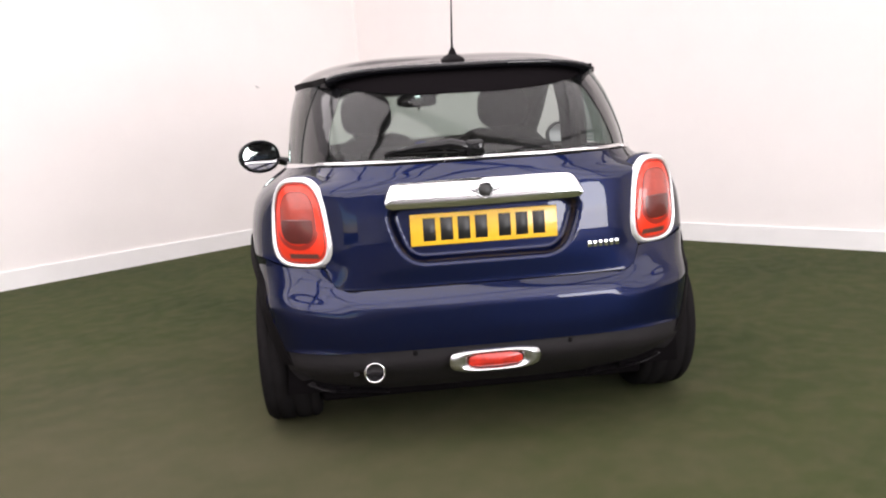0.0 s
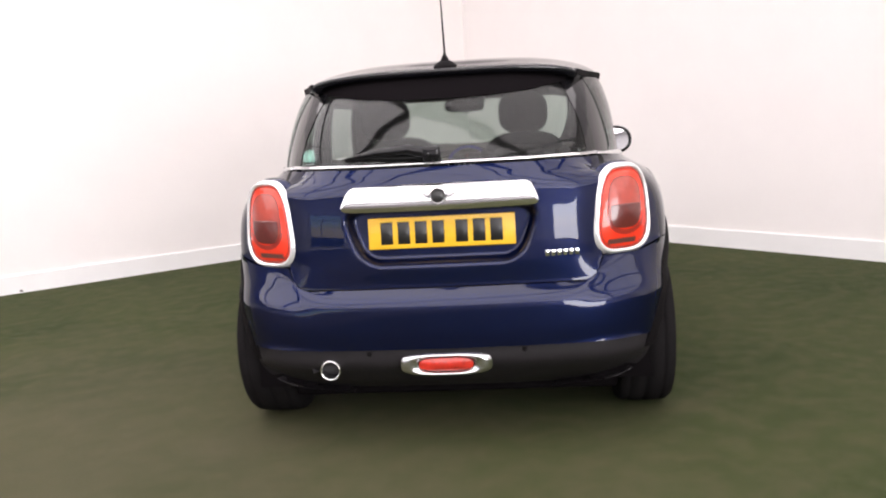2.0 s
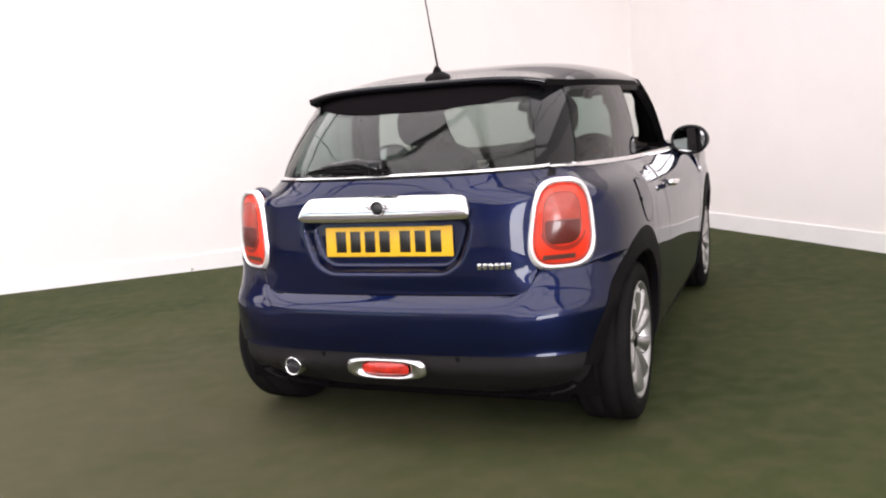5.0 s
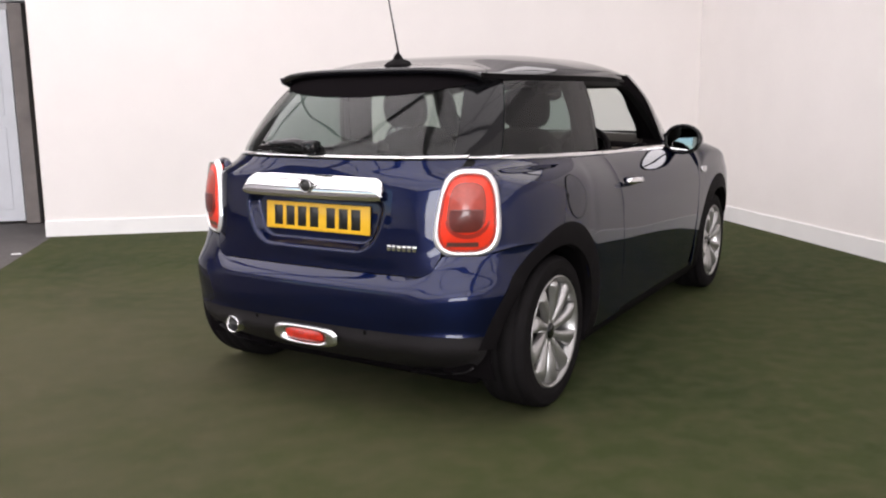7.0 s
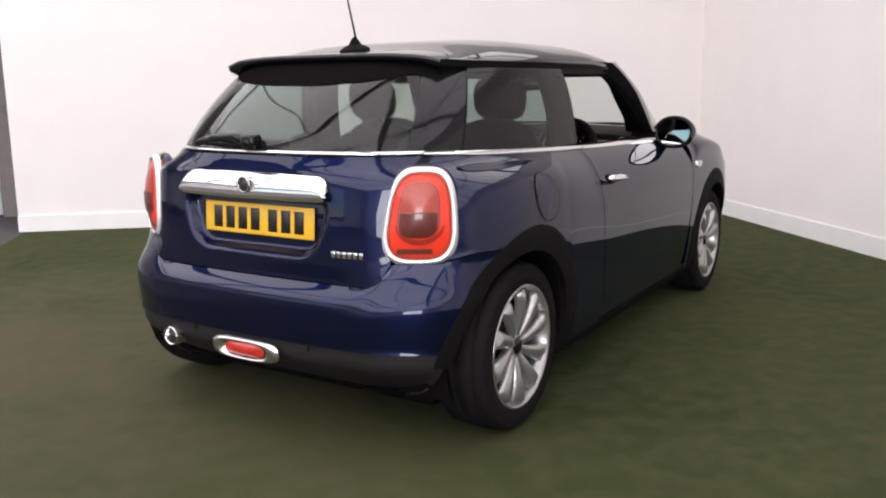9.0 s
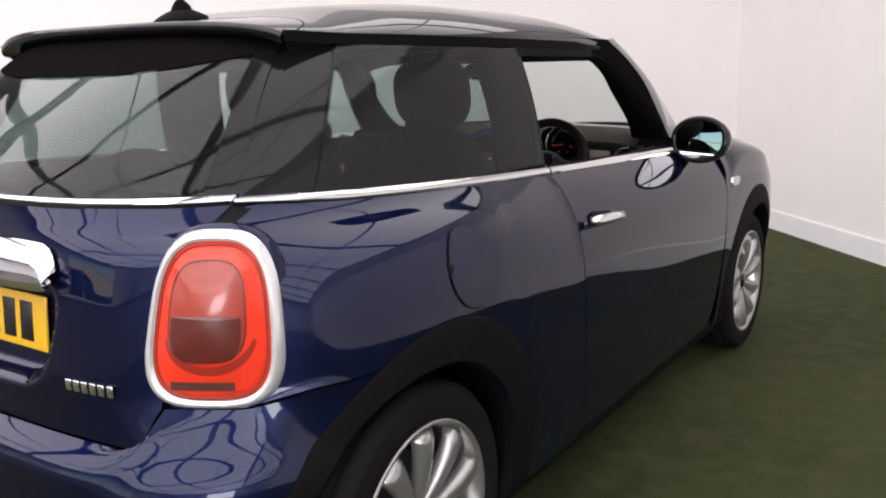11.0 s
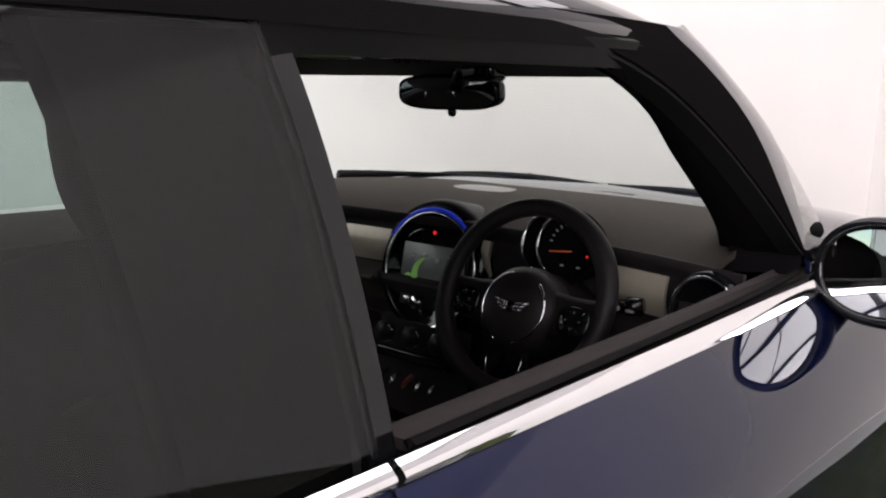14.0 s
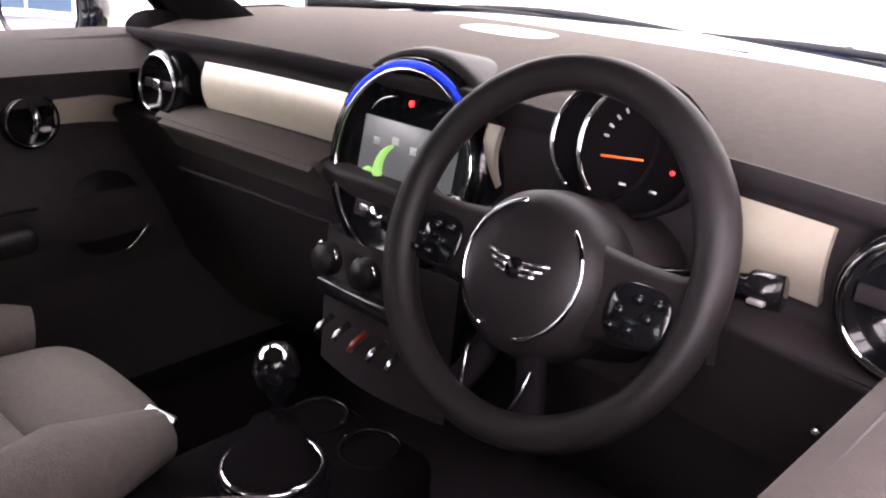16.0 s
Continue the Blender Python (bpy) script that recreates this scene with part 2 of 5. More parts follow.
def sheet(fn, us, vs, centre=(0, 1.5, 0.7), closed_u=False, keep=None):
    """A grid of fn(u, v), turned so that it faces away from centre."""
    bm = bmesh.new()
    rows = [[bm.verts.new(fn(u, v)) for v in vs] for u in us]
    n = len(us)
    for i in range(n if closed_u else n - 1):
        for j in range(len(vs) - 1):
            quad = (rows[i][j], rows[(i + 1) % n][j], rows[(i + 1) % n][j + 1], rows[i][j + 1])
            if keep is None or keep(sum((q.co for q in quad), Vector()) / 4):
                try:
                    bm.faces.new(quad)
                except ValueError:
                    pass
    bmesh.ops.remove_doubles(bm, verts=bm.verts, dist=1e-5)
    for v in [v for v in bm.verts if not v.link_faces]:
        bm.verts.remove(v)
    bm.normal_update()
    if centre is not None:
        c = Vector(centre)
        s = sum((f.normal.dot(f.calc_center_median() - c) * f.calc_area() for f in bm.faces), 0.0)
        if s < 0:
            bmesh.ops.reverse_faces(bm, faces=bm.faces)
    return bm


def box(x0, y0, z0, x1, y1, z1):
    bm = bmesh.new()
    bmesh.ops.create_cube(bm, size=1.0)
    for v in bm.verts:
        v.co = (x0 + (v.co.x + 0.5) * (x1 - x0), y0 + (v.co.y + 0.5) * (y1 - y0), z0 + (v.co.z + 0.5) * (z1 - z0))
    return bm


def round_box(x0, y0, z0, x1, y1, z1, r=0.01, seg=3):
    bm = box(x0, y0, z0, x1, y1, z1)
    r = min(r, 0.49 * min(abs(x1 - x0), abs(y1 - y0), abs(z1 - z0)))
    bmesh.ops.bevel(bm, geom=bm.edges[:], offset=r, segments=seg, profile=0.5, affect="EDGES")
    return bm


def tube(path, radius, seg=10, closed=False):
    """A round tube along points; radius may be a list."""
    bm = bmesh.new()
    pts = [Vector(p) for p in path]
    n = len(pts)
    rad = radius if isinstance(radius, (list, tuple)) else [radius] * n
    rings, up = [], None
    for i, p in enumerate(pts):
        a = pts[(i - 1) % n] if closed or i else p
        b = pts[(i + 1) % n] if closed or i < n - 1 else p
        t = (b - a).normalized()
        if up is None:
            up = t.orthogonal().normalized()
        up = (up - t * up.dot(t)).normalized()
        side = t.cross(up)
        rings.append([bm.verts.new(p + rad[i] * (math.cos(k * math.tau / seg) * up + math.sin(k * math.tau / seg) * side)) for k in range(seg)])
    for i in range(n if closed else n - 1):
        a, b = rings[i], rings[(i + 1) % n]
        for k in range(seg):
            bm.faces.new((a[k], a[(k + 1) % seg], b[(k + 1) % seg], b[k]))
    if not closed:
        bm.faces.new(rings[0][::-1])
        bm.faces.new(rings[-1])
    bmesh.ops.recalc_face_normals(bm, faces=bm.faces)
    return bm


def lathe(profile, seg=32, matrix=None, arc=math.tau):
    """Turns (radius, height) pairs about the z axis."""
    bm = bmesh.new()
    full = abs(arc - math.tau) < 1e-6
    n = seg if full else seg + 1
    rings = [[bm.verts.new((r * math.cos(arc * k / seg), r * math.sin(arc * k / seg), h)) for k in range(n)] for r, h in profile]
    for a, b in zip(rings, rings[1:]):
        for k in range(n if full else n - 1):
            bm.faces.new((a[k], a[(k + 1) % n], b[(k + 1) % n], b[k]))
    bmesh.ops.remove_doubles(bm, verts=bm.verts, dist=1e-6)
    bmesh.ops.recalc_face_normals(bm, faces=bm.faces)
    if matrix is not None:
        bmesh.ops.transform(bm, matrix=matrix, verts=bm.verts)
    return bm


def outline(a, b, n=3.0, count=48):
    """A rounded rectangle of half sizes a and b."""
    pts = []
    for k in range(count):
        c, s = math.cos(math.tau * k / count), math.sin(math.tau * k / count)
        pts.append((a * math.copysign(abs(c) ** (2 / n), c), b * math.copysign(abs(s) ** (2 / n), s)))
    return pts


def dome(a, b, n, rise, matrix, rings=8, count=48, power=2.0, base=0.0):
    """A rounded pad: outline (a, b, n) bulging by rise along its own z."""
    bm = bmesh.new()
    o = outline(a, b, n, count)
    rows = []
    for j in range(rings + 1):
        t = 1 - j / rings
        if t == 0:
            continue
        rows.append([bm.verts.new((x * t, y * t, rise * (1 - t ** power))) for x, y in o])
    if base:
        rows.insert(0, [bm.verts.new((x, y, -base)) for x, y in o])
    for r, s in zip(rows, rows[1:]):
        for k in range(count):
            bm.faces.new((r[k], r[(k + 1) % count], s[(k + 1) % count], s[k]))
    top = bm.verts.new((0, 0, rise))
    for k in range(count):
        bm.faces.new((rows[-1][k], rows[-1][(k + 1) % count], top))
    bmesh.ops.transform(bm, matrix=matrix, verts=bm.verts)
    bm.normal_update()
    return bm


def frame_of(origin, xaxis, yaxis):
    """A matrix from an origin and two directions; its z is their cross product."""
    x = Vector(xaxis).normalized()
    z = x.cross(Vector(yaxis)).normalized()
    y = z.cross(x)
    m = Matrix((x, y, z)).transposed().to_4x4()
    m.translation = origin
    return m


def span(a, b, n):
    return [a + (b - a) * k / (n - 1) for k in range(n)]


# ---- the hall ----
CORNER = Vector((-0.236, 6.692, 0.0))
DL, DR = Vector((-0.7385, -0.6743, 0.0)), Vector((0.6743, -0.7385, 0.0))
ROOM = Matrix(((DL.x, DR.x, 0, CORNER.x), (DL.y, DR.y, 0, CORNER.y), (0, 0, 1, 0), (0, 0, 0, 1)))
HEIGHT = 4.2


def room_box(name, u0, v0, z0, u1, v1, z1, material, parent=None, label="", bevel=0.0):
    bm = box(u0, v0, z0, u1, v1, z1)
    ob = part(name, bm, material, parent, label, flat=True, bevel=bevel)
    ob.matrix_world = ROOM
    return ob


def structure(ob, label, category):
    return tagged(ob, label, category, kind="structure")


structure(room_box("floor", -2.0, -3.0, -0.2, 18.0, 18.0, -0.012, ASPHALT), "dark worn concrete hall floor beside the turf", "floor")
turf = room_box("turf", 0.0, 0.0, -0.012, 6.45, 12.0, 0.0, TURF)
structure(turf, "short green artificial turf laid wall to wall", "turf")
structure(room_box("wall_1", 0.0, -0.12, 0.0, 6.50, 0.0, 3.1, WALL), "plain white painted partition wall ending free", "wall")
structure(room_box("wall_2", -0.12, -0.12, 0.0, 0.0, 18.0, 3.1, WALL), "plain white painted wall meeting the corner", "wall")
structure(room_box("wall_9", -0.10, -0.10, 3.1, 6.50, -0.02, HEIGHT, UPPER), "grey hall cladding above the white partition", "wall")
structure(room_box("wall_10", -0.10, -0.02, 3.1, -0.02, 18.0, HEIGHT, UPPER), "grey hall cladding above the white partition", "wall")
for n, (u0, v0, u1, v1) in enumerate(((0.018, 0.0, 6.502, 0.018), (0.0, 0.0, 0.018, 18.0))):
    b = box(u0, v0, 0.0, u1, v1, 0.15)
    top = [e for e in b.edges if all(v.co.z > 0.14 for v in e.verts)]
    bmesh.ops.bevel(b, geom=top, offset=0.006, segments=3, affect="EDGES")
    s = part("baseboard_%d" % (n + 1), b, SKIRT, flat=True)
    s.matrix_world = ROOM
    structure(s, "white gloss painted skirting board", "baseboard")
structure(room_box("ceiling", -2.0, -3.0, HEIGHT, 18.0, 18.0, HEIGHT + 0.1, CEIL), "pale lined hall ceiling", "ceiling")
for n, (a, b_, z0, z1) in enumerate(((-3.0, 6.0, 0.0, HEIGHT), (12.0, 18.0, 0.0, HEIGHT), (6.0, 12.0, 3.2, HEIGHT), (6.0, 12.0, 0.0, 0.12))):
    structure(room_box("wall_%d" % (3 if n == 0 else 10 + n), 18.0, a, z0, 18.2, b_, z1, HALL), "white clad hall wall round the glazed front", "wall")
glazing = thing("window_1", "tall glazed showroom front in white frames", "window", kind="structure")
for v in (6.0, 7.5, 9.0, 10.5, 11.94):
    room_box("mullion", 18.06, v, 0.12, 18.14, v + 0.06, 3.2, SKIRT, glazing, "white mullion")
for z in (0.12, 1.1, 2.3, 3.14):
    room_box("transom", 18.07, 6.06, z, 18.13, 11.94, z + 0.06, SKIRT, glazing, "white transom")
structure(room_box("pavement", 18.2, -40.0, -0.4, 90.0, 18.2, -0.06, ASPHALT), "tarmac yard before the glazed front", "pavement")
structure(room_box("wall_4", -2.0, -3.2, 0.0, 18.2, -3.0, HEIGHT, HALL), "white clad hall wall behind the partition", "wall")
for n, (a, b_, z0) in enumerate(((0.0, 5.2, 0.0), (10.2, 18.0, 0.0), (5.2, 10.2, 3.4))):
    structure(room_box("wall_%d" % (5 + n), a, 18.0, z0, b_, 18.2, HEIGHT, HALL), "white clad hall wall beside the vehicle entrance", "wall")
structure(room_box("ground", -60, 18.2, -0.4, 80, 120, -0.05, ASPHALT), "tarmac yard outside the hall entrance", "ground")

# doorway past the free end of the partition
structure(room_box("wall_8", 5.2, -1.42, 0.0, 6.93, -1.28, HEIGHT, POST), "grey brown wall in the passage", "wall")
door = thing("door", "pale blue-grey panelled door standing in the passage", "door", kind="structure")
for nm, d in (("door_leaf", (6.95, -1.12, 0.02, 8.05, -1.06, 2.14)), ("moulding", (7.05, -1.06, 0.14, 7.95, -1.052, 0.98)), ("moulding", (7.05, -1.06, 1.1, 7.95, -1.052, 2.04))):
    room_box(nm, *d, DOORPAINT, door, bevel=0.004)
room_box("door_post", 6.80, -1.16, 0.0, 6.93, -1.02, 2.2, POST, door, "grey brown door post")
room_box("door_post", 8.07, -1.16, 0.0, 8.2, -1.02, 2.2, POST, door, "grey brown door post")
room_box("lintel", 6.6, -1.2, 2.22, 8.6, -1.0, 2.42, DOORPAINT, door, "white painted lintel")
room_box("window_pane", 7.15, -1.052, 1.25, 7.6, -1.046, 1.6, PAPER, door, "white notice on the door")
scrap = room_box("paper_scrap", 6.50, 0.845, -0.0125, 6.57, 0.875, -0.006, PAPER)
tagged(scrap, "small white paper scrap lying beside the turf edge", "litter")
ledge = thing("cable_clip", "small grey cable clip on the skirting board", "clip")
cb = round_box(-0.012, 0.0, -0.008, 0.012, 0.012, 0.008, 0.003)
clip = part("clip_body", cb, POST, ledge)
clip.matrix_world = Matrix.Translation((-3.638, 3.421, 0.036)) @ Matrix.Rotation(math.atan2(DL.y, DL.x), 4, "Z") @ Matrix.Translation((0, 0.018, 0))

# roof steel and rooflights
for k, (v, w) in enumerate(((1.4, 0.025), (4.0, 0.035), (6.6, 0.025), (9.2, 0.035), (11.8, 0.025), (14.4, 0.035))):
    beam = thing("roof_beam", "dark painted steel roof beam", "beam", group="roof beams", kind="structure")
    room_box("top_flange", 0, v - w, HEIGHT - 0.03, 18, v + w, HEIGHT - 0.02, STEEL, beam)
    room_box("web", 0, v - 0.006, HEIGHT - 0.11, 18, v + 0.006, HEIGHT - 0.03, STEEL, beam)
    room_box("bottom_flange", 0, v - w, HEIGHT - 0.12, 18, v + w, HEIGHT - 0.11, STEEL, beam)
for k, (a, b_) in enumerate((((0.3, 4.0, HEIGHT - 0.15), (5.0, 9.2, HEIGHT - 0.15)), ((9.0, 4.0, HEIGHT - 0.15), (4.0, 9.2, HEIGHT - 0.15)))):
    brace = part("roof_brace", tube([Vector(a), Vector(b_)], 0.015, 8), STEEL)
    brace.matrix_world = ROOM
    tagged(brace, "thin dark diagonal steel roof brace", "brace", group="roof braces", kind="structure")
LIGHT = mat("translucent_rooflight", (0.9, 0.9, 0.9), rough=0.5, emit=(1.0, 0.935, 0.950), emit_strength=2.3)
# Same rooflight with emission lowered, so the car's shoulder mirrors it less.
LIGHT_DIM = mat("dimmed_rooflight", (0.7, 0.7, 0.7), rough=0.5, emit=(1.0, 0.935, 0.950), emit_strength=1.5)
for u in (1.9, 5.9, 9.9, 13.9):
    for v in (0.7, 2.7, 5.3, 7.9, 10.5, 13.1, 15.8):
        lamp = thing("rooflight", "long translucent white rooflight panel letting daylight in", "rooflight", group="rooflights", kind="structure")
        room_box("panel", u - 1.85, v - (0.65 if v < 1 else 1.2), HEIGHT - 0.016, u + 1.85, v + (0.65 if v < 1 else 1.2), HEIGHT - 0.006, LIGHT_DIM if u < 3 else LIGHT, lamp, "translucent panel")
        room_box("glazing_bar", u - 0.02, v - (0.65 if v < 1 else 1.2), HEIGHT - 0.022, u + 0.02, v + (0.65 if v < 1 else 1.2), HEIGHT - 0.016, STEEL, lamp)
day = bpy.data.lights.new("entrance_daylight", "AREA")
day.shape, day.size, day.size_y, day.energy, day.color = "RECTANGLE", 4.8, 3.2, 450, (1.0, 0.97, 0.98)
dl = new("entrance_daylight", day)
dl.matrix_world = ROOM @ look((7.7, 18.1, 1.7), (7.7, 0.0, 1.4))

# ---- the car: surfaces ----
WR, YR = 0.308, 0.566
YF = YR + 2.495
YC = 1.4
rear_y = smooth_curve([0.16, 0.22, 0.30, 0.37, 0.44, 0.524, 0.537, 0.547, 0.574, 0.584, 0.66, 0.80, 0.90, 0.97, 1.02],
                      [0.22, 0.115, 0.050, 0.033, 0.027, 0.0275, 0.031, 0.038, 0.072, 0.080, 0.077, 0.084, 0.098, 0.112, 0.125])
half_w = smooth_curve([0.16, 0.22, 0.30, 0.45, 0.60, 0.72, 0.80, 0.86, 0.91, 0.95, 0.97, 1.02],
                      [0.785, 0.820, 0.836, 0.850, 0.859, 0.859, 0.853, 0.841, 0.816, 0.766, 0.728, 0.708])
door_lean = smooth_curve([0.60, 0.72, 0.80, 0.86, 0.91, 0.95, 0.97], [0.0, 0.001, 0.007, 0.018, 0.029, 0.018, 0.002])
rear_n = smooth_curve([0.16, 0.3, 0.54, 0.66, 0.8, 0.90, 0.97, 1.02], [5.0, 6.0, 6.3, 6.2, 6.0, 5.4, 3.9, 3.3])
bow = smooth_curve([0.16, 0.3, 0.55, 0.66, 0.86, 0.97, 1.02], [0.03, 0.045, 0.05, 0.06, 0.045, 0.008, 0.0])
front_y = smooth_curve([0.16, 0.3, 0.5, 0.7, 0.85, 1.02], [3.70, 3.80, 3.80, 3.77, 3.68, 3.5])
belt = smooth_curve([0.0, 0.33, 1.31, 2.3, 2.7], [1.009, 1.000, 0.968, 0.946, 0.938])


def angle_x(x, z):
    return math.asin(min(1.0, abs(x) / half_w(z)) ** (rear_n(z) / 2))


def round_tail(a, z, s=1):
    """A point of the tail's plan outline: angle 0 is the middle, a right angle the side."""
    n = rear_n(z)
    q = math.sin(a) ** (2 / n)
    return s * half_w(z) * q, YC - (YC - rear_y(z)) * max(0.0, math.cos(a)) ** (2 / n) + bow(z) * q * q


def angle_y(y, z):
    lo, hi = 0.0, math.pi / 2
    for _ in range(26):
        m = (lo + hi) / 2
        lo, hi = (m, hi) if round_tail(m, z)[1] < y else (lo, m)
    return (lo + hi) / 2


def side_x(y, z):
    """Half width of the body at y and z."""
    t = min(1.0, max(0.0, (y - 0.85) / 0.50))
    lean = door_lean(z) * t * t * (3 - 2 * t)
    if y < YC:
        return round_tail(angle_y(y, z), z)[0] - lean
    q = (y - 2.2) / (front_y(z) - 2.2) if y > 2.2 else 0.0
    return (half_w(z) - lean) * max(0.0, 1 - min(1.0, abs(q)) ** 6.0) ** (1 / 6.0)


def tail_y(x, z):
    return round_tail(angle_x(x, z), z)[1]


def lamp_seat(p):
    """Flattens the corner where a rear lamp sits."""
    x, y, z = p
    t = min(1.0, max(0.0, (z - 0.580) / 0.095))
    u = min(1.0, max(0.0, (1.005 - z) / 0.05))
    k = t * t * (3 - 2 * t) * u * u * (3 - 2 * u)
    d = (abs(x) - 0.640 + 0.035 * (z - 0.818)) * 0.514 - (y - 0.205 - 0.055 * (z - 0.818)) * 0.858 - 0.004
    if d < -0.06 or y > 0.5:
        return p
    d = k * (d + math.sqrt(d * d + 0.018 ** 2)) / 2 * min(1.0, (d + 0.06) / 0.03)
    return (x - math.copysign(0.514 * d, x), y + 0.858 * d, z)


glass_w = smooth_curve([0.94, 1.0, 1.1, 1.2, 1.27, 1.315, 1.34], [0.716, 0.712, 0.703, 0.687, 0.668, 0.652, 0.640])
glass_back = smooth_curve([0.98, 1.02, 1.12, 1.22, 1.30, 1.36], [0.108, 0.128, 0.225, 0.345, 0.455, 0.55])
glass_front = smooth_curve([0.94, 1.0, 1.1, 1.2, 1.3, 1.36], [2.98, 2.88, 2.70, 2.52, 2.31, 2.17])
glass_bn = smooth_curve([0.98, 1.1, 1.2, 1.32], [3.3, 3.35, 3.35, 3.25])
glass_fn = smooth_curve([0.95, 1.35], [4.7, 5.1])


def cabin_x(y, z):
    if y < YC:
        n, q = glass_bn(z), (YC - y) / (YC - glass_back(z))
    else:
        n, q = glass_fn(z), (y - YC) / (glass_front(z) - YC)
    return glass_w(z) * max(0.0, 1 - min(1.0, q) ** n) ** (1 / n)


def cabin_back(x, z):
    n = glass_bn(z)
    return YC - (YC - glass_back(z)) * max(0.0, 1 - min(1.0, abs(x) / glass_w(z)) ** n) ** (1 / n)


def cabin_front(x, z):
    n = glass_fn(z)
    return YC + (glass_front(z) - YC) * max(0.0, 1 - min(1.0, abs(x) / glass_w(z)) ** n) ** (1 / n)


car = thing("car", "dark blue metallic three-door hatchback with black roof, driver's window open", "car")
L_R = (1, -1)

# rear bumper and valance
cols = [angle_x(x, 0.5) for x in span(0.0, 0.72, 26)] + [angle_y(y, 0.5) for y in span(0.14, 0.56, 30)]
cols = sorted(set(round(c, 5) for c in cols))
cols = [-c for c in cols[::-1] if c > 0] + cols


def snap_arch(p, r):
    """Keeps a point of the side out of the two wheel arches."""
    for yc in (YR, YF):
        d = p[2] - WR
        if abs(p[0]) > 0.64 and abs(d) < r:
            e = math.sqrt(r * r - d * d)
            if abs(p[1] - yc) < e:
                y = yc - e if p[1] < yc else yc + e
                return (math.copysign(side_x(y, p[2]), p[0]), y, p[2])
    return p


def in_arch(c, r):
    return any((c.y - yc) ** 2 + (c.z - WR) ** 2 < (r - 0.004) ** 2 and abs(c.x) > 0.64 for yc in (YR, YF))


def seam_z(x, y):
    """Height of the joint above the bumper: it climbs from the tailgate to the lamp."""
    t = min(1.0, max(0.0, (abs(x) - 0.515) / 0.065))
    u = min(1.0, max(0.0, (y - 0.19) / 0.10))
    return 0.578 + 0.079 * t * t * (3 - 2 * t) + 0.03 * u


def bumper_top(a):
    z = 0.60
    for _ in range(40):
        z += 0.35 * (seam_z(*round_tail(abs(a), z)) - z)
    return z


def tail_point(a, z, inset=0.0):
    x, y = round_tail(abs(a), z, 1 if a >= 0 else -1)
    k = 1 - inset
    return lamp_seat((x * k, YC - (YC - y) * k, z))


def bumper(a, v):
    z = 0.370 + (bumper_top(a) - 0.370) * v
    return snap_arch(tail_point(a, z), 0.372)


part("rear_bumper", relax(sheet(bumper, cols, span(0, 1, 34), keep=lambda c: not in_arch(c, 0.372) and c.y < YR), 22), PAINT, car, solid=0.006)
valance_in = smooth_curve([0.0, 0.25, 0.55, 0.66, 0.74, 1.0], [0.050, 0.034, 0.014, 0.004, 0.001, 0.007])
part("rear_valance", sheet(lambda a, v: snap_arch(tail_point(a, 0.165 + 0.202 * v, valance_in(v)), 0.372), cols, span(0, 1, 16),
                           keep=lambda c: not in_arch(c, 0.372) and c.y < YR), VALANCE, car, "dark grey unpainted lower valance", solid=0.006)
part("bumper_shelf", sheet(lambda a, v: tail_point(a, bumper_top(a) - 0.012, 0.004 + 0.05 * v), cols, span(0, 1, 3), centre=(0, 1.5, 0)), PAINT, car)

# tailgate with the recess for the plate
GATE_X = 0.570


def recess(x, z):
    """Depth of the plate recess, 0 to 1."""
    zc, hz = 0.765, 0.112
    hx = 0.345 - 0.065 * max(0.0, (0.85 - z) / 0.19) ** 1.5
    qx, qz = max(0.0, abs(x) - (hx - 0.07)), max(0.0, abs(z - zc) - (hz - 0.07))
    d = math.hypot(qx, qz) - 0.07
    t = min(1.0, max(0.0, -d / 0.034))
    return t * t * (3 - 2 * t)


def gate(s, v):
    x = s * GATE_X
    z0 = seam_z(x, 0.12) + 0.004
    z = z0 + (belt(0.2) - 0.004 - z0) * v
    return lamp_seat((x, tail_y(x, z) + 0.042 * recess(x, z), z))


tailgate = part("tailgate", sheet(gate, span(-1, 1, 121), span(0, 1, 70)), PAINT, car, solid=0.005)
plate_m = frame_of((0.0, 0.118, 0.7715), (1, 0, 0), (0, 0.06, 1))
plate = part("number_plate", round_box(-0.26, -0.0555, -0.006, 0.26, 0.0555, 0.0, 0.004), YELLOW, tailgate, "yellow rear number plate with black characters as bars")
plate.matrix_world = plate_m
for x in (-0.194, -0.133, -0.072, -0.011, 0.072, 0.133, 0.194):
    o = part("character_bar", round_box(x - 0.0215, -0.0395, 0.0, x + 0.0215, 0.0395, 0.0012, 0.0005, 1), BLACK_INK, plate)
    o.matrix_parent_inverse = Matrix()


def garnish(s, v):
    x = s * 0.342
    e = 1 - math.sqrt(max(0.0, 1 - max(0.0, (abs(s) - 0.84) / 0.16) ** 2.4))
    lo, hi = 0.852 + 0.003 * s * s + 0.006 * e, 0.943 - 0.006 * s * s - 0.046 * e
    z = lo + (hi - lo) * v
    return (x, tail_y(x, z) - 0.006 - 0.026 * math.sin(math.pi * min(1.0, 0.12 + 0.88 * v) ** 0.9) ** 0.6, z)


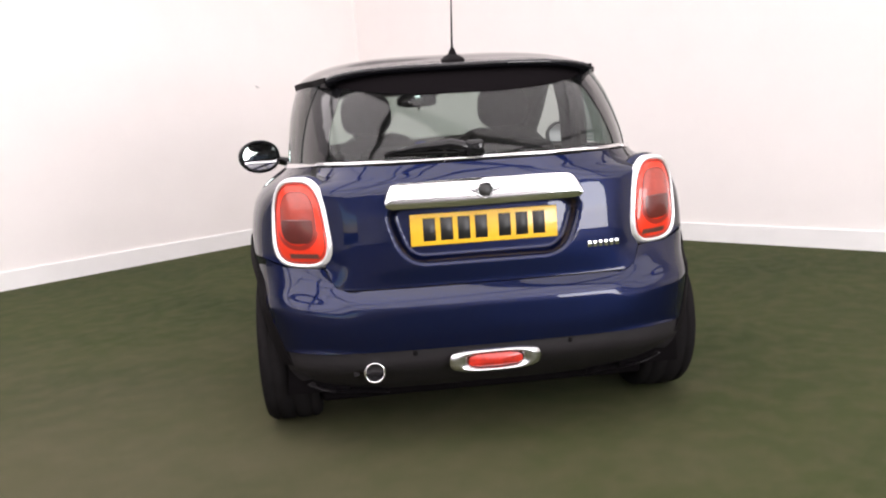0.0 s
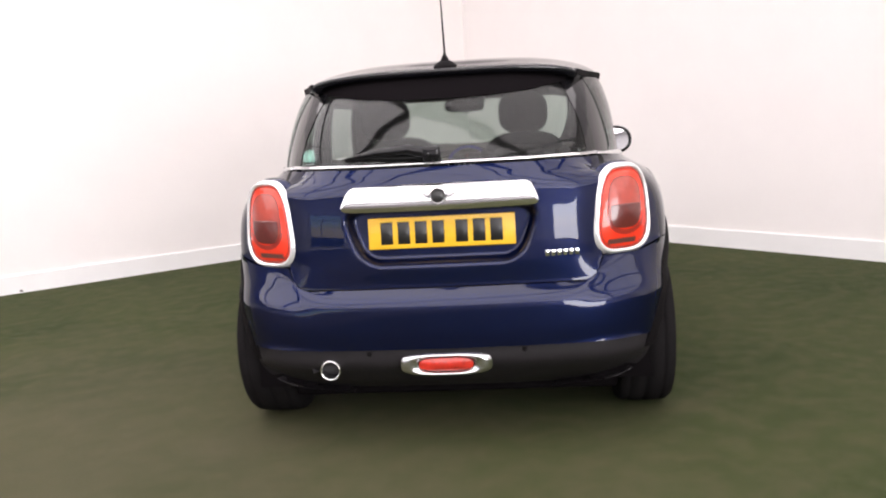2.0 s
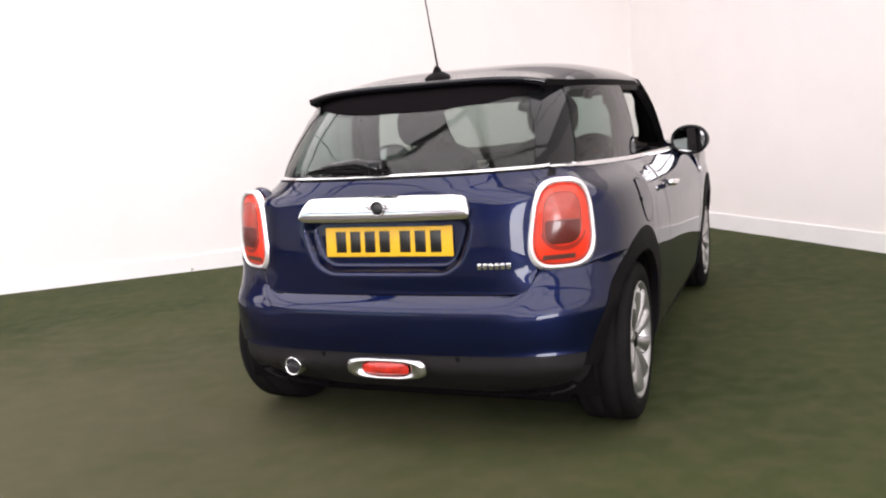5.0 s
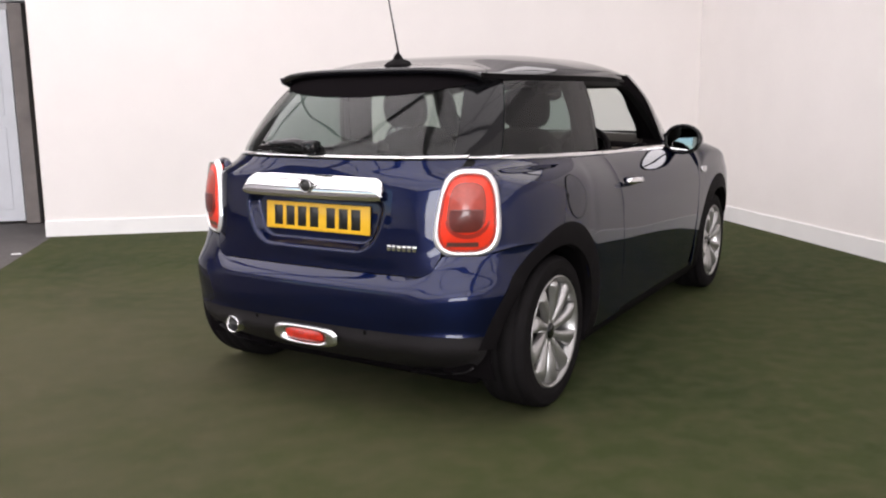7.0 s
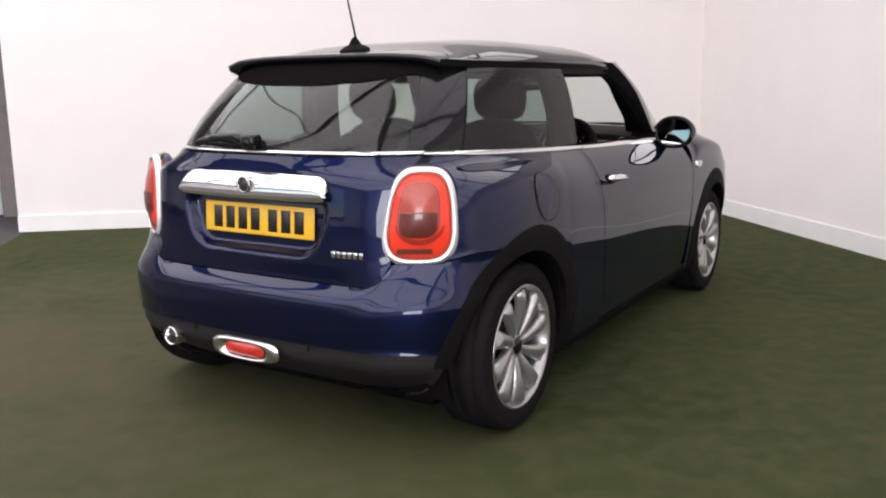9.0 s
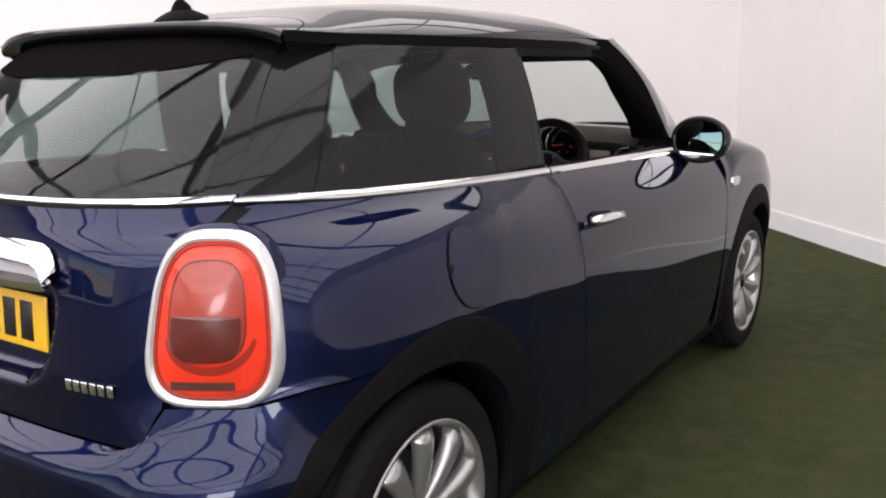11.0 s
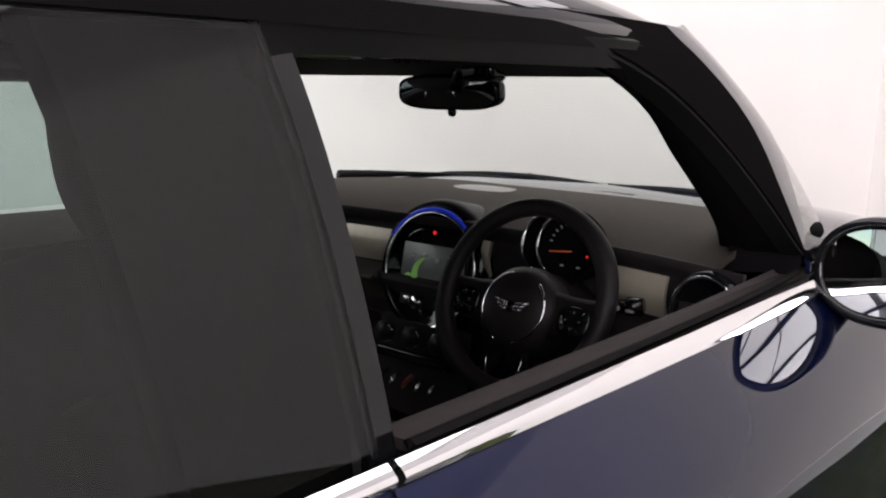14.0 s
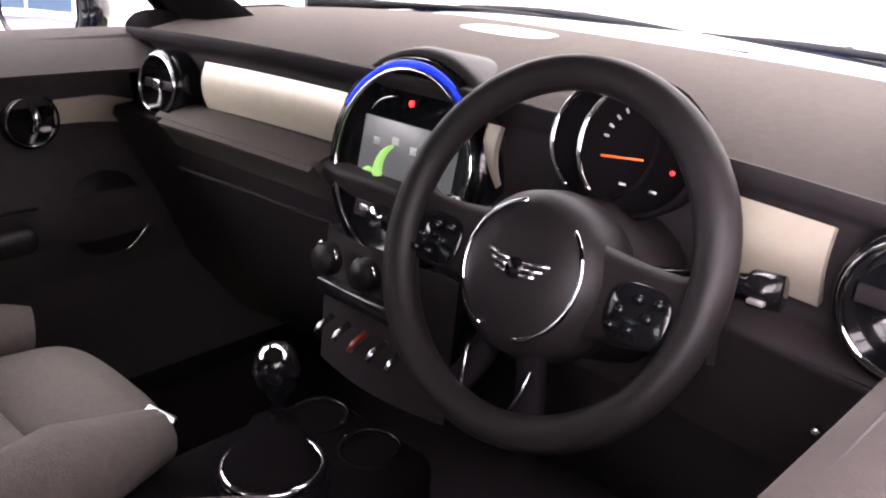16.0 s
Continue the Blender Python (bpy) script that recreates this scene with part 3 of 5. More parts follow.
part("chrome_grip_bar", sheet(garnish, span(-1, 1, 61), span(0, 1, 14)), CHROME, car, "polished chrome tailgate grip bar", solid=0.02)
badge = part("badge", lathe([(0.0, 0.006), (0.022, 0.005), (0.027, 0.0)], 28, frame_of((0, 0.062, 0.902), (1, 0, 0), (0, 0.15, 1))), BLACK_INK, car, "round dark badge with silver wings")
for s in L_R:
    for k in range(3):
        part("wing_bar", tube([(s * 0.027, 0.060, 0.909 - k * 0.006), (s * (0.058 - k * 0.008), 0.062, 0.911 - k * 0.007)], 0.0022, 6), SATIN, badge)
part("badge_ring", tube([(0.026 * math.cos(t), 0.0575, 0.902 + 0.026 * math.sin(t)) for t in span(0, math.tau, 29)[:-1]], 0.003, 8, True), SATIN, badge)
for k in range(6):
    x = 0.366 + 0.0205 * k
    lm = frame_of((x, lamp_seat((x, tail_y(x, 0.683), 0.683))[1] - 0.001, 0.683), (1, 0.12, 0), (0.18, 0, 1))
    part("letter_bar", round_box(-0.0078, -0.011, 0.0, 0.0078, 0.011, 0.004, 0.0016, 2), CHROME, car, "chrome model lettering drawn as bars").matrix_world = lm

# quarter panels
gap_y = smooth_curve([0.2, 0.5, 0.8, 0.99], [1.35, 1.293, 1.263, 1.312])


def quarter(s):
    refs = [("x", x) for x in span(0.576, 0.70, 12)] + [("y", y) for y in span(0.285, 1.30, 52)]

    def f(i, v):
        kind, q = refs[int(i)]
        y_ref = tail_y(q, 0.8) if kind == "x" else q
        a = angle_x(q, 0.8) if kind == "x" else angle_y(q, 0.8)
        zb = bumper_top(a) + 0.004
        if y_ref > YR - 0.372:
            zb = max(0.21 if y_ref > YR else zb, WR + math.sqrt(max(0.0, 0.372 ** 2 - (y_ref - YR) ** 2)))
            zb = zb if y_ref < YR + 0.372 else 0.215
        zt = belt(y_ref) - 0.004
        z = zb + (zt - zb) * v
        x, y = round_tail(a, z)
        if y_ref > 0.45:
            t = min(1.0, (y_ref - 0.45) / 0.85)
            y += (t * t * (3 - 2 * t)) * (y_ref + (gap_y(z) - 1.3015) * t - y)
            x = side_x(y, z)
        return lamp_seat((s * x, y, z))
    return sheet(f, range(len(refs)), span(0, 1, 34), centre=(0, 1.0, 0.7))


for s in L_R:
    part("rear_quarter_panel", relax(quarter(s), 8), PAINT, car, solid=0.005)

# doors
DOOR_F = smooth_curve([0.2, 0.45, 0.7, 0.97], [2.50, 2.56, 2.585, 2.60])
for s in L_R:
    def leaf(u, v):
        z = 0.235 + (belt(1.34 + 1.2 * u) - 0.004 - 0.235) * v
        y = gap_y(z) + 0.0035 + u * (DOOR_F(z) - gap_y(z) - 0.0075)
        return (s * (side_x(y, z) - 0.006 * max(0, 0.3 - v)), y, z)
    d = part("door", sheet(leaf, span(0, 1, 40), span(0, 1, 36)), PAINT, car, "blue painted door", solid=0.006)
    hy, hz, hx = 1.466, 0.838, side_x(1.46, 0.838)
    path = [(s * (hx + 0.012), 1.319, 0.842), (s * (hx + 0.034), 1.336, 0.842), (s * (hx + 0.040), 1.401, 0.841), (s * (hx + 0.038), 1.481, 0.837), (s * (hx + 0.014), 1.517, 0.834)]
    h = tube(path, [0.013, 0.016, 0.0155, 0.0145, 0.011], 12)
    bmesh.ops.scale(h, vec=(0.8, 1, 1), verts=h.verts, space=Matrix.Translation((-s * (hx + 0.03), 0, 0)))
    part("handle", h, CHROME, d, "chrome door handle")
    part("handle_recess", dome(0.085, 0.034, 2.3, 0.002, frame_of((s * (hx + 0.0035), 1.426, 0.832), (0, s, 0), (0, 0, 1))), PAINT, d, "painted handle recess")
    # Thin dark oval painted in as the shade behind the handle.
    part("handle_shade", dome(0.055, 0.012, 2.3, 0.001, frame_of((s * (hx + 0.0055), 1.418, 0.838), (0, s, 0), (0, 0, 1))), SEAL, d)

for s in L_R:
    part("door_seal", sheet(lambda z, v: (s * (side_x(gap_y(z), z) - 0.007), gap_y(z) - 0.02 + 0.04 * v, z), span(0.22, 0.97, 24), [0, 1], centre=None), SEAL, car)
    part("door_seal", sheet(lambda z, v: (s * (side_x(DOOR_F(z), z) - 0.008), DOOR_F(z) - 0.02 + 0.04 * v, z), span(0.22, 0.95, 24), [0, 1], centre=None), SEAL, car)
    part("tailgate_seal", sheet(lambda z, v: lamp_seat((s * (0.552 + 0.04 * v), tail_y(0.552 + 0.04 * v, z) + 0.008, z)), span(0.668, 1.0, 20), span(0, 1, 4), centre=None), SEAL, car)

# sills, fenders, bonnet, front bumper
for s in L_R:
    part("sill", sheet(lambda y, v: (s * (side_x(y, 0.24) - 0.006 - 0.045 * (1 - v) ** 2), y, 0.155 + 0.078 * v), span(0.93, 2.68, 30), span(0, 1, 7)), PLASTIC, car, "black plastic sill", solid=0.02)
    f_top = smooth_curve([2.55, 2.8, 3.1, 3.4, 3.6, 3.78], [0.957, 0.956, 0.928, 0.865, 0.79, 0.64])

    def fender(u, v):
        y = 2.585 + u * 1.15
        zb = 0.22
        if abs(y - YF) < 0.372:
            zb = WR + math.sqrt(max(0.0, 0.372 ** 2 - (y - YF) ** 2))
        elif y > YF:
            zb = 0.28
        zt = max(f_top(y), zb + 0.01)
        z = zb + (zt - zb) * v
        yy = max(y, DOOR_F(z) + 0.003) if u < 0.03 else y
        r = max(0.0, (v - 0.8) / 0.2)
        return (s * (side_x(yy, min(z, 0.80)) - 0.09 * r * r), yy, z)
    fen = part("front_fender", sheet(fender, span(0, 1, 44), span(0, 1, 26)), PAINT, car, solid=0.005)
    sx = side_x(2.70, 0.8)
    part("side_scuttle", round_box(s * sx - 0.012, 2.66, 0.775, s * sx + 0.012, 2.76, 0.815, 0.01), SATIN, fen, "silver side repeater trim")
bon = smooth_curve([2.5, 2.75, 3.1, 3.4, 3.6, 3.76], [0.99, 0.995, 0.97, 0.91, 0.83, 0.68])


def bonnet(u, s):
    y = 2.52 + 1.24 * u
    xe = side_x(y, 0.80) - 0.085
    z = f_top(y) + (bon(y) - f_top(y)) * (1 - abs(s) ** 2.4) + 0.012 * (1 - abs(s) ** 8)
    return (s * xe, y, z)


part("bonnet", sheet(bonnet, span(0, 1, 26), span(-1, 1, 31), centre=(0, 3, 0)), PAINT, car, solid=0.005)


def nose(x, v):
    z = 0.2 + 0.6 * v
    w = half_w(z) - 0.01
    n = 5.0
    y = 2.2 + (front_y(z) - 2.2) * max(0.0, 1 - min(1.0, abs(x) / w) ** n) ** (1 / n)
    return snap_arch((x, y, z - 0.1 * max(0, abs(x) - 0.6)), 0.372)


part("front_bumper", sheet(nose, span(-0.80, 0.80, 50), span(0, 1, 20), keep=lambda c: not in_arch(c, 0.372)), PAINT, car, solid=0.005)
part("underbody", round_box(-0.62, 0.30, 0.125, 0.62, 3.6, 0.21, 0.02), LINER, car)
part("scuttle", sheet(lambda x, v: (x, cabin_front(x, 0.965) - 0.10 + 0.14 * v, 0.958 + 0.02 * (1 - (x / 0.7) ** 2) - 0.012 * v), span(-0.66, 0.66, 31), span(0, 1, 4), centre=(0, 2.6, 0)), PLASTIC, car, solid=0.006)

# wheel arches and wells
trim_r = smooth_curve([-0.4, 0.9, 1.3, 1.7, 2.0, 2.36, 3.14, 3.5], [0.455, 0.458, 0.446, 0.420, 0.403, 0.396, 0.400, 0.400])
for s in L_R:
    for yc in (YR, YF):
        def arch(th, v):
            outer = trim_r(th) if yc == YR else 0.435
            r = outer - (outer - 0.347) * v
            y, z = yc + r * math.cos(th), WR + r * math.sin(th)
            zz = min(max(z, 0.17), 0.98)
            base = side_x(min(max(y, 0.16), 3.70), zz)
            x = base + (0.001 if v < 0.05 else 0.003 + 0.005 * math.sin(min(1.0, v) * math.pi * 0.5)) * (1.6 - min(1.0, abs(y - yc) / 0.35))
            x = min(x, 0.872 if yc == YF else 0.862)
            if v > 0.99:
                x -= 0.028
            return (s * x, y, z)
        part("wheel_arch_trim", sheet(arch, span(-0.30 if yc == YR else 0.45, math.pi + (-0.02 if yc == YR else 0.30), 60), [0, 0.08, 0.25, 0.5, 0.75, 0.92, 0.97, 1.0], centre=(0, yc, 0.3)), PLASTIC, car, "matt black wheel arch trim", solid=0.008)
        part("wheel_well", sheet(lambda th, v: (s * (min(0.845, side_x(yc + 0.352 * math.cos(th), WR + 0.352 * max(0.0, math.sin(th))) - 0.012) * (1 - v) + 0.51 * v), yc + 0.352 * math.cos(th), WR + 0.352 * math.sin(th)), span(-0.35, math.pi + 0.35, 40), span(0, 1, 4), centre=None), LINER, car, solid=0.004)
        part("wheel_well_back", sheet(lambda th, r: (s * 0.50, yc + r * math.cos(th), WR + r * math.sin(th)), span(-0.25, math.pi + 0.25, 30), [0.02, 0.15, 0.35], centre=None), LINER, car)

# wheels
def build_wheel(s, yc):
    m = frame_of((s * 0.830, yc, WR), (0, s, 0), (0, 0, 1))
    inv = m
    w = part("wheel", lathe([(0.218, -0.018), (0.2265, -0.002), (0.225, 0.004), (0.219, 0.004), (0.214, -0.004), (0.209, -0.016), (0.202, -0.03), (0.195, -0.17), (0.22, -0.19)], 64, inv), ALLOY, car, "silver ten-spoke alloy wheel")
    part("tyre", lathe([(0.22, -0.195), (0.258, -0.208), (0.290, -0.203), (0.303, -0.188), (0.306, -0.172), (0.301, -0.166), (0.301, -0.160), (0.307, -0.156), (0.308, -0.112), (0.302, -0.108), (0.302, -0.100), (0.308, -0.096), (0.307, -0.048), (0.301, -0.044), (0.301, -0.038), (0.306, -0.034), (0.303, -0.016), (0.291, 0.000), (0.284, 0.003), (0.281, 0.0025), (0.262, 0.007), (0.243, 0.006), (0.236, 0.002), (0.228, 0.001), (0.222, -0.010)], 72, inv), TYRE, w, "black tyre")
    part("brake_disc", lathe([(0.0, -0.075), (0.14, -0.075), (0.14, -0.09), (0.0, -0.09)], 40, inv), DARK_METAL, w)
    part("wheel_back", lathe([(0.0, -0.11), (0.205, -0.11)], 40, inv), LINER, w)
    for k in range(10):
        a = math.tau * (k + 0.25) / 10
        bm = bmesh.new()
        rows = []
        for t in span(0, 1, 9):
            r = 0.040 + 0.164 * t
            hw = 0.013 + 0.021 * t ** 1.2
            hgt = 0.000 - 0.028 * (1 - t) ** 2 + (0.006 if t < 0.97 else 0.0)
            sk = 0.10 * t
            rows.append([bm.verts.new((r * math.cos(a + sk) - q * hw * math.sin(a + sk), r * math.sin(a + sk) + q * hw * math.cos(a + sk), hgt - d))
                         for q, d in ((-1.0, 0.030), (-1.0, 0.012 * t + 0.004), (-0.6, 0.008 * t), (0.0, 0.001 * t - 0.002), (0.6, -0.002), (1.0, 0.002), (1.0, 0.030))])
        for x, y in zip(rows, rows[1:]):
            for j in range(6):
                bm.faces.new((x[j], x[j + 1], y[j + 1], y[j]))
        bm.faces.new(rows[-1])
        bmesh.ops.recalc_face_normals(bm, faces=bm.faces)
        bmesh.ops.transform(bm, matrix=inv, verts=bm.verts)
        part("spoke", bm, ALLOY, w)
    part("hub", lathe([(0.062, -0.05), (0.058, -0.026), (0.044, -0.022), (0.034, -0.020)], 32, inv), ALLOY, w)
    part("hub_cap", lathe([(0.0, -0.012), (0.024, -0.013), (0.031, -0.018), (0.033, -0.03)], 32, inv), GLOSS_BLACK, w, "dark hub cap")
    for k in range(4):
        a = math.tau * (k + 0.5) / 4
        part("wheel_bolt", lathe([(0.0, -0.026), (0.008, -0.026), (0.009, -0.04)], 10, inv @ Matrix.Translation((0.05 * math.cos(a), 0.05 * math.sin(a), 0))), DARK_METAL, w)


for s in L_R:
    for yc in (YR, YF):
        build_wheel(s, yc)
# fuel flap


def flap(r, c):
    y, z = 0.737 + r * math.cos(c), 0.832 + r * math.sin(c)
    return (side_x(y, z) + 0.0025, y, z)


part("fuel_flap_gap", sheet(lambda c, r: flap(r, c), span(0, math.tau, 49), [0.0845, 0.0885], centre=(0, 0.7, 0.8)), SEAL, car)
part("fuel_flap", sheet(lambda c, r: flap(r, c), span(0, math.tau, 49), [0.0, 0.02, 0.04, 0.06, 0.0845], centre=(0, 0.7, 0.8)), PAINT, car, "round painted fuel flap")
part("fuel_flap_notch", round_box(side_x(0.66, 0.84) - 0.006, 0.649, 0.822, side_x(0.66, 0.84) + 0.004, 0.664, 0.852, 0.004), SEAL, car)

# glass, pillars
gate_edge = smooth_curve([0.98, 1.02, 1.1, 1.2, 1.28, 1.34], [0.568, 0.563, 0.551, 0.520, 0.487, 0.462])
q_div = smooth_curve([1.0, 1.1, 1.2, 1.28, 1.32], [0.478, 0.524, 0.580, 0.638, 0.668])
b_edge = smooth_curve([0.98, 1.31], [1.312, 1.250])
a_edge = smooth_curve([0.955, 1.0, 1.1, 1.2, 1.27, 1.306, 1.32], [2.42, 2.33, 2.155, 1.975, 1.825, 1.69, 1.60])
scr_edge = smooth_curve([0.955, 0.98, 1.1, 1.24, 1.34], [0.700, 0.695, 0.672, 0.622, 0.590])
Z_TOP = 1.304
a_edge_l = smooth_curve([0.955, 1.03, 1.146, 1.243, 1.29, 1.32], [2.30, 2.235, 2.15, 2.075, 1.98, 1.80])
trim_depth = smooth_curve([0.955, 1.05, 1.17, 1.235, 1.32], [1.5, 1.05, 0.8, 0.55, 0.4])
def top_band(t, v):
    z = 1.238 + 0.05 * abs(t) ** 2.6
    z += (1.338 - z) * v
    return (t * gate_edge(z), cabin_back(t * gate_edge(z), z) - 0.004, z)


part("window_band", sheet(top_band, span(-1, 1, 41), span(0, 1, 6)), LINER, car, "black band along the rear window's top")
for s in L_R:
    part("window_band", sheet(lambda t, z: (s * (gate_edge(z) - 0.034 * t), cabin_back(gate_edge(z) - 0.034 * t, z) - 0.004, z), span(0, 1, 4), span(1.014, 1.285, 14)), GLOSS_BLACK, car, "black band along the rear window's side")
part("rear_window", sheet(lambda t, z: (t * (gate_edge(z) - 0.004), cabin_back(t * (gate_edge(z) - 0.004), z), z), span(-1, 1, 41), span(1.012, 1.335, 18)), GLASS_REAR, car, "tinted rear window")
for s in L_R:
    def ang(y, z):
        return math.acos(min(1, max(0, (YC - y) / (YC - glass_back(z)))) ** (glass_bn(z) / 2))

    def angx(x, z):
        return math.asin(min(1, x / glass_w(z)) ** (glass_bn(z) / 2))

    def rear_pillar(t, z):
        a0, a1 = angx(gate_edge(z) - 0.008, z), ang(q_div(z) + 0.008, z)
        a = a0 + (a1 - a0) * t
        k = 0.9965
        return (s * k * glass_w(z) * math.sin(a) ** (2 / glass_bn(z)), YC - k * (YC - glass_back(z)) * math.cos(a) ** (2 / glass_bn(z)), z)
    part("rear_pillar", sheet(rear_pillar, span(0, 1, 12), span(1.0, 1.33, 14)), GLOSS_BLACK, car, "gloss black rear pillar", solid=0.02)

    def quarter_glass(t, z):
        y = q_div(z) + 0.002 + t * (b_edge(z) - q_div(z) - 0.004)
        return (s * (cabin_x(y, z) + 0.001), y, z)
    part("quarter_window", sheet(quarter_glass, span(0, 1, 30), span(0.99, Z_TOP + 0.004, 14)), GLASS_DARK, car, "dark tinted quarter window")
    part("quarter_seal", sheet(lambda z, d: (s * (cabin_x(b_edge(z) - 0.004 + 0.012 * d, z) + 0.002 - 0.02 * d), b_edge(z) - 0.004 + 0.012 * d, z), span(0.985, Z_TOP, 16), [0, 0.5, 1]), SEAL, car, solid=0.004)

    def b_trim(t, z):
        y = b_edge(z) - 0.14 + (0.145 if s > 0 else 0.25) * t
        return (s * (cabin_x(y, z) - 0.030), y, z)
    part("centre_pillar_trim", sheet(b_trim, span(0, 1, 6), span(0.5, Z_TOP, 14)), PLASTIC, car, solid=0.03)

    if s > 0:
        part("pillar_inner_trim", sheet(lambda t, z: (cabin_x(b_edge(z), z) - 0.018 - 0.072 * t, b_edge(z) + 0.004 + 0.092 * t ** 0.8, z), span(0, 1, 6), span(0.5, Z_TOP - 0.004, 14)), PILLAR_TRIM, car, "dark grey inner door pillar trim", solid=0.012)

    def a_pillar(t, z):
        n = glass_fn(z)
        ya, xb = (a_edge if s > 0 else a_edge_l)(z), scr_edge(z)
        y0 = ya
        y1 = cabin_front(xb, z)
        c0 = math.acos(min(1.0, (y0 - YC) / (glass_front(z) - YC)) ** (n / 2))
        c1 = math.asin(min(1.0, xb / glass_w(z)) ** (n / 2))
        c = math.pi / 2 - c0
        a0, a1 = c, math.pi / 2 - c1
        a = a0 + (a1 - a0) * t
        return (s * glass_w(z) * math.cos(a) ** (2 / n), YC + (glass_front(z) - YC) * math.sin(a) ** (2 / n), z)
    part("windscreen_pillar", sheet(a_pillar, span(0.45, 1, 9), span(0.952, 1.335, 24)), PAINT, car, solid=0.008)
    part("pillar_cover", sheet(a_pillar, span(0, 0.445, 9), span(0.952, 1.335, 24)), LINER, car, "black outer pillar cover", solid=0.008)

    def a_inner(t, z):
        a, b = Vector(a_pillar(0, z)), Vector(a_pillar(1, z))
        f = trim_depth(z)
        pts = (a + Vector((-s * 0.006, 0.002, 0)), a + Vector((-s * 0.06 * f, (-0.034 if s > 0 else 0.0) * f, 0)), a + Vector((-s * 0.094 * f, (-0.030 if s > 0 else 0.012) * f, 0)), a + Vector((-s * 0.128 * f, 0.06 * f, 0)),
               b + Vector((-s * 0.075 * f, -0.085, 0)), b + Vector((-s * 0.004, -0.012, 0)))
        k = min(int(t), 4)
        return pts[k].lerp(pts[k + 1], t - k)
    part("pillar_trim", sheet(a_inner, span(0, 5, 21), span(0.955, 1.325, 24)), LINER, car, "black inner pillar trim", solid=0.006)
    part("window_seal", sheet(lambda z, d: (s * (cabin_x((a_edge if s > 0 else a_edge_l)(z) - 0.02 * d, z) - 0.004 - 0.03 * d), (a_edge if s > 0 else a_edge_l)(z) - 0.02 * d, z), span(0.965, Z_TOP - 0.004, 26), [0, 0.5, 1]), SEAL, car, solid=0.006)
for s in L_R:
    part("window_frame", sheet(lambda y, v: (s * (cabin_x(y, 1.30) + 0.004 - 0.012 * v), y, 1.308 - (0.030 if s > 0 else 0.058) * v - 0.02 * max(0.0, (1.31 - y) / 0.06) ** 2 * v), span(b_edge(1.30), 1.79 if s > 0 else a_edge_l(1.285), 24), span(0, 1, 5)), SEAL, car, "black upper window frame", solid=0.03)
    part("window_frame", sheet(lambda z, v: (s * (cabin_x(b_edge(z) + 0.03 * v, z) - 0.014), b_edge(z) + 0.03 * v, z), span(0.955, Z_TOP, 16), span(0, 1, 4)), GLOSS_BLACK, car, "gloss black rear window frame", solid=0.02)
part("windscreen", sheet(lambda t, z: (t * scr_edge(z), cabin_front(t * scr_edge(z), z), z), span(-1, 1, 31), span(0.962, 1.345, 18), centre=(0, 1, 1)), GLASS_CLEAR, car, "clear windscreen")


def door_glass(t, z):
    y = b_edge(z) + 0.006 + t * (a_edge_l(z) - b_edge(z) - 0.008)
    return (-cabin_x(y, z) + 0.002, y, z)


part("passenger_window", sheet(door_glass, span(0, 1, 24), span(0.985, Z_TOP, 14)), GLASS_CLEAR, car, "clear closed side window")

# roof and spoiler
roof_mid = smooth_curve([0.50, 0.69, 0.90, 1.25, 1.6, 1.95, 2.2], [1.352, 1.384, 1.414, 1.431, 1.431, 1.406, 1.354])


def roof_z(x, y):
    n = 3.25 if y < YC else 4.6
    depth = YC - 0.455 if y < YC else 0.80
    r = (abs(x / 0.655) ** n + abs((y - YC) / depth) ** n) ** (1 / n)
    edge = 1.314
    return edge + (roof_mid(y) - edge) * max(0.0, 1 - min(1.0, r) ** 3.4) ** 0.62


def roof_edge(y):
    n = 3.25 if y < YC else 4.6
    depth = YC - 0.455 if y < YC else 0.80
    return 0.655 * max(0.0, 1 - min(1.0, abs(y - YC) / depth) ** n) ** (1 / n)


def edge_x(y):
    """Half width of the roof skin: the cabin's outline, cut square at the spoiler."""
    return roof_edge(y) if y > 0.70 else roof_edge(0.70) - 0.30 * (0.70 - y)


crown_tail = smooth_curve([0.46, 0.55, 0.70, 0.90], [1.352, 1.360, 1.372, roof_z(0.0, 0.90)])
edge_tail = smooth_curve([0.45, 0.53, 0.70, 0.90], [1.321, 1.319, 1.315, 1.314])


def skin_z(e, y):
    if y > YC:
        return roof_z(e * roof_edge(y), y)
    top = roof_z(0.0, y) if y > 0.90 else crown_tail(y)
    return edge_tail(y) + (top - edge_tail(y)) * max(0.0, 1 - e ** 3.4) ** 0.62


def seam_at(e):
    return 0.722 - 0.165 * e ** 5


def lip_at(e):
    return 0.462 + 0.070 * e ** 3


def across(q):
    return 1 - (1 - abs(q)) ** 1.6


def skin(y, q, lift=0.0):
    e = across(q)
    return (math.copysign(e * edge_x(y), q), y, skin_z(e, y) + lift)


def roof_panel(w, q):
    y0 = seam_at(across(q)) + 0.004
    return skin(y0 + (2.195 - y0) * w, q)


def spoiler(w, q):
    """From the seam over the lip and back under it to the glass."""
    e = across(q)
    y0, lip = seam_at(e) - 0.001, lip_at(e)
    if w <= 1:
        return skin(y0 + (lip - y0) * w, q)
    x, y, z = skin(lip, q)
    dx, dy, dz = ((1.0, -0.004, -0.008), (1.0, 0.002, -0.022), (0.96, 0.03, -0.028), (0.9, 0.10, -0.038))[int(w) - 2]
    return (x * dx, y + dy, z + dz)


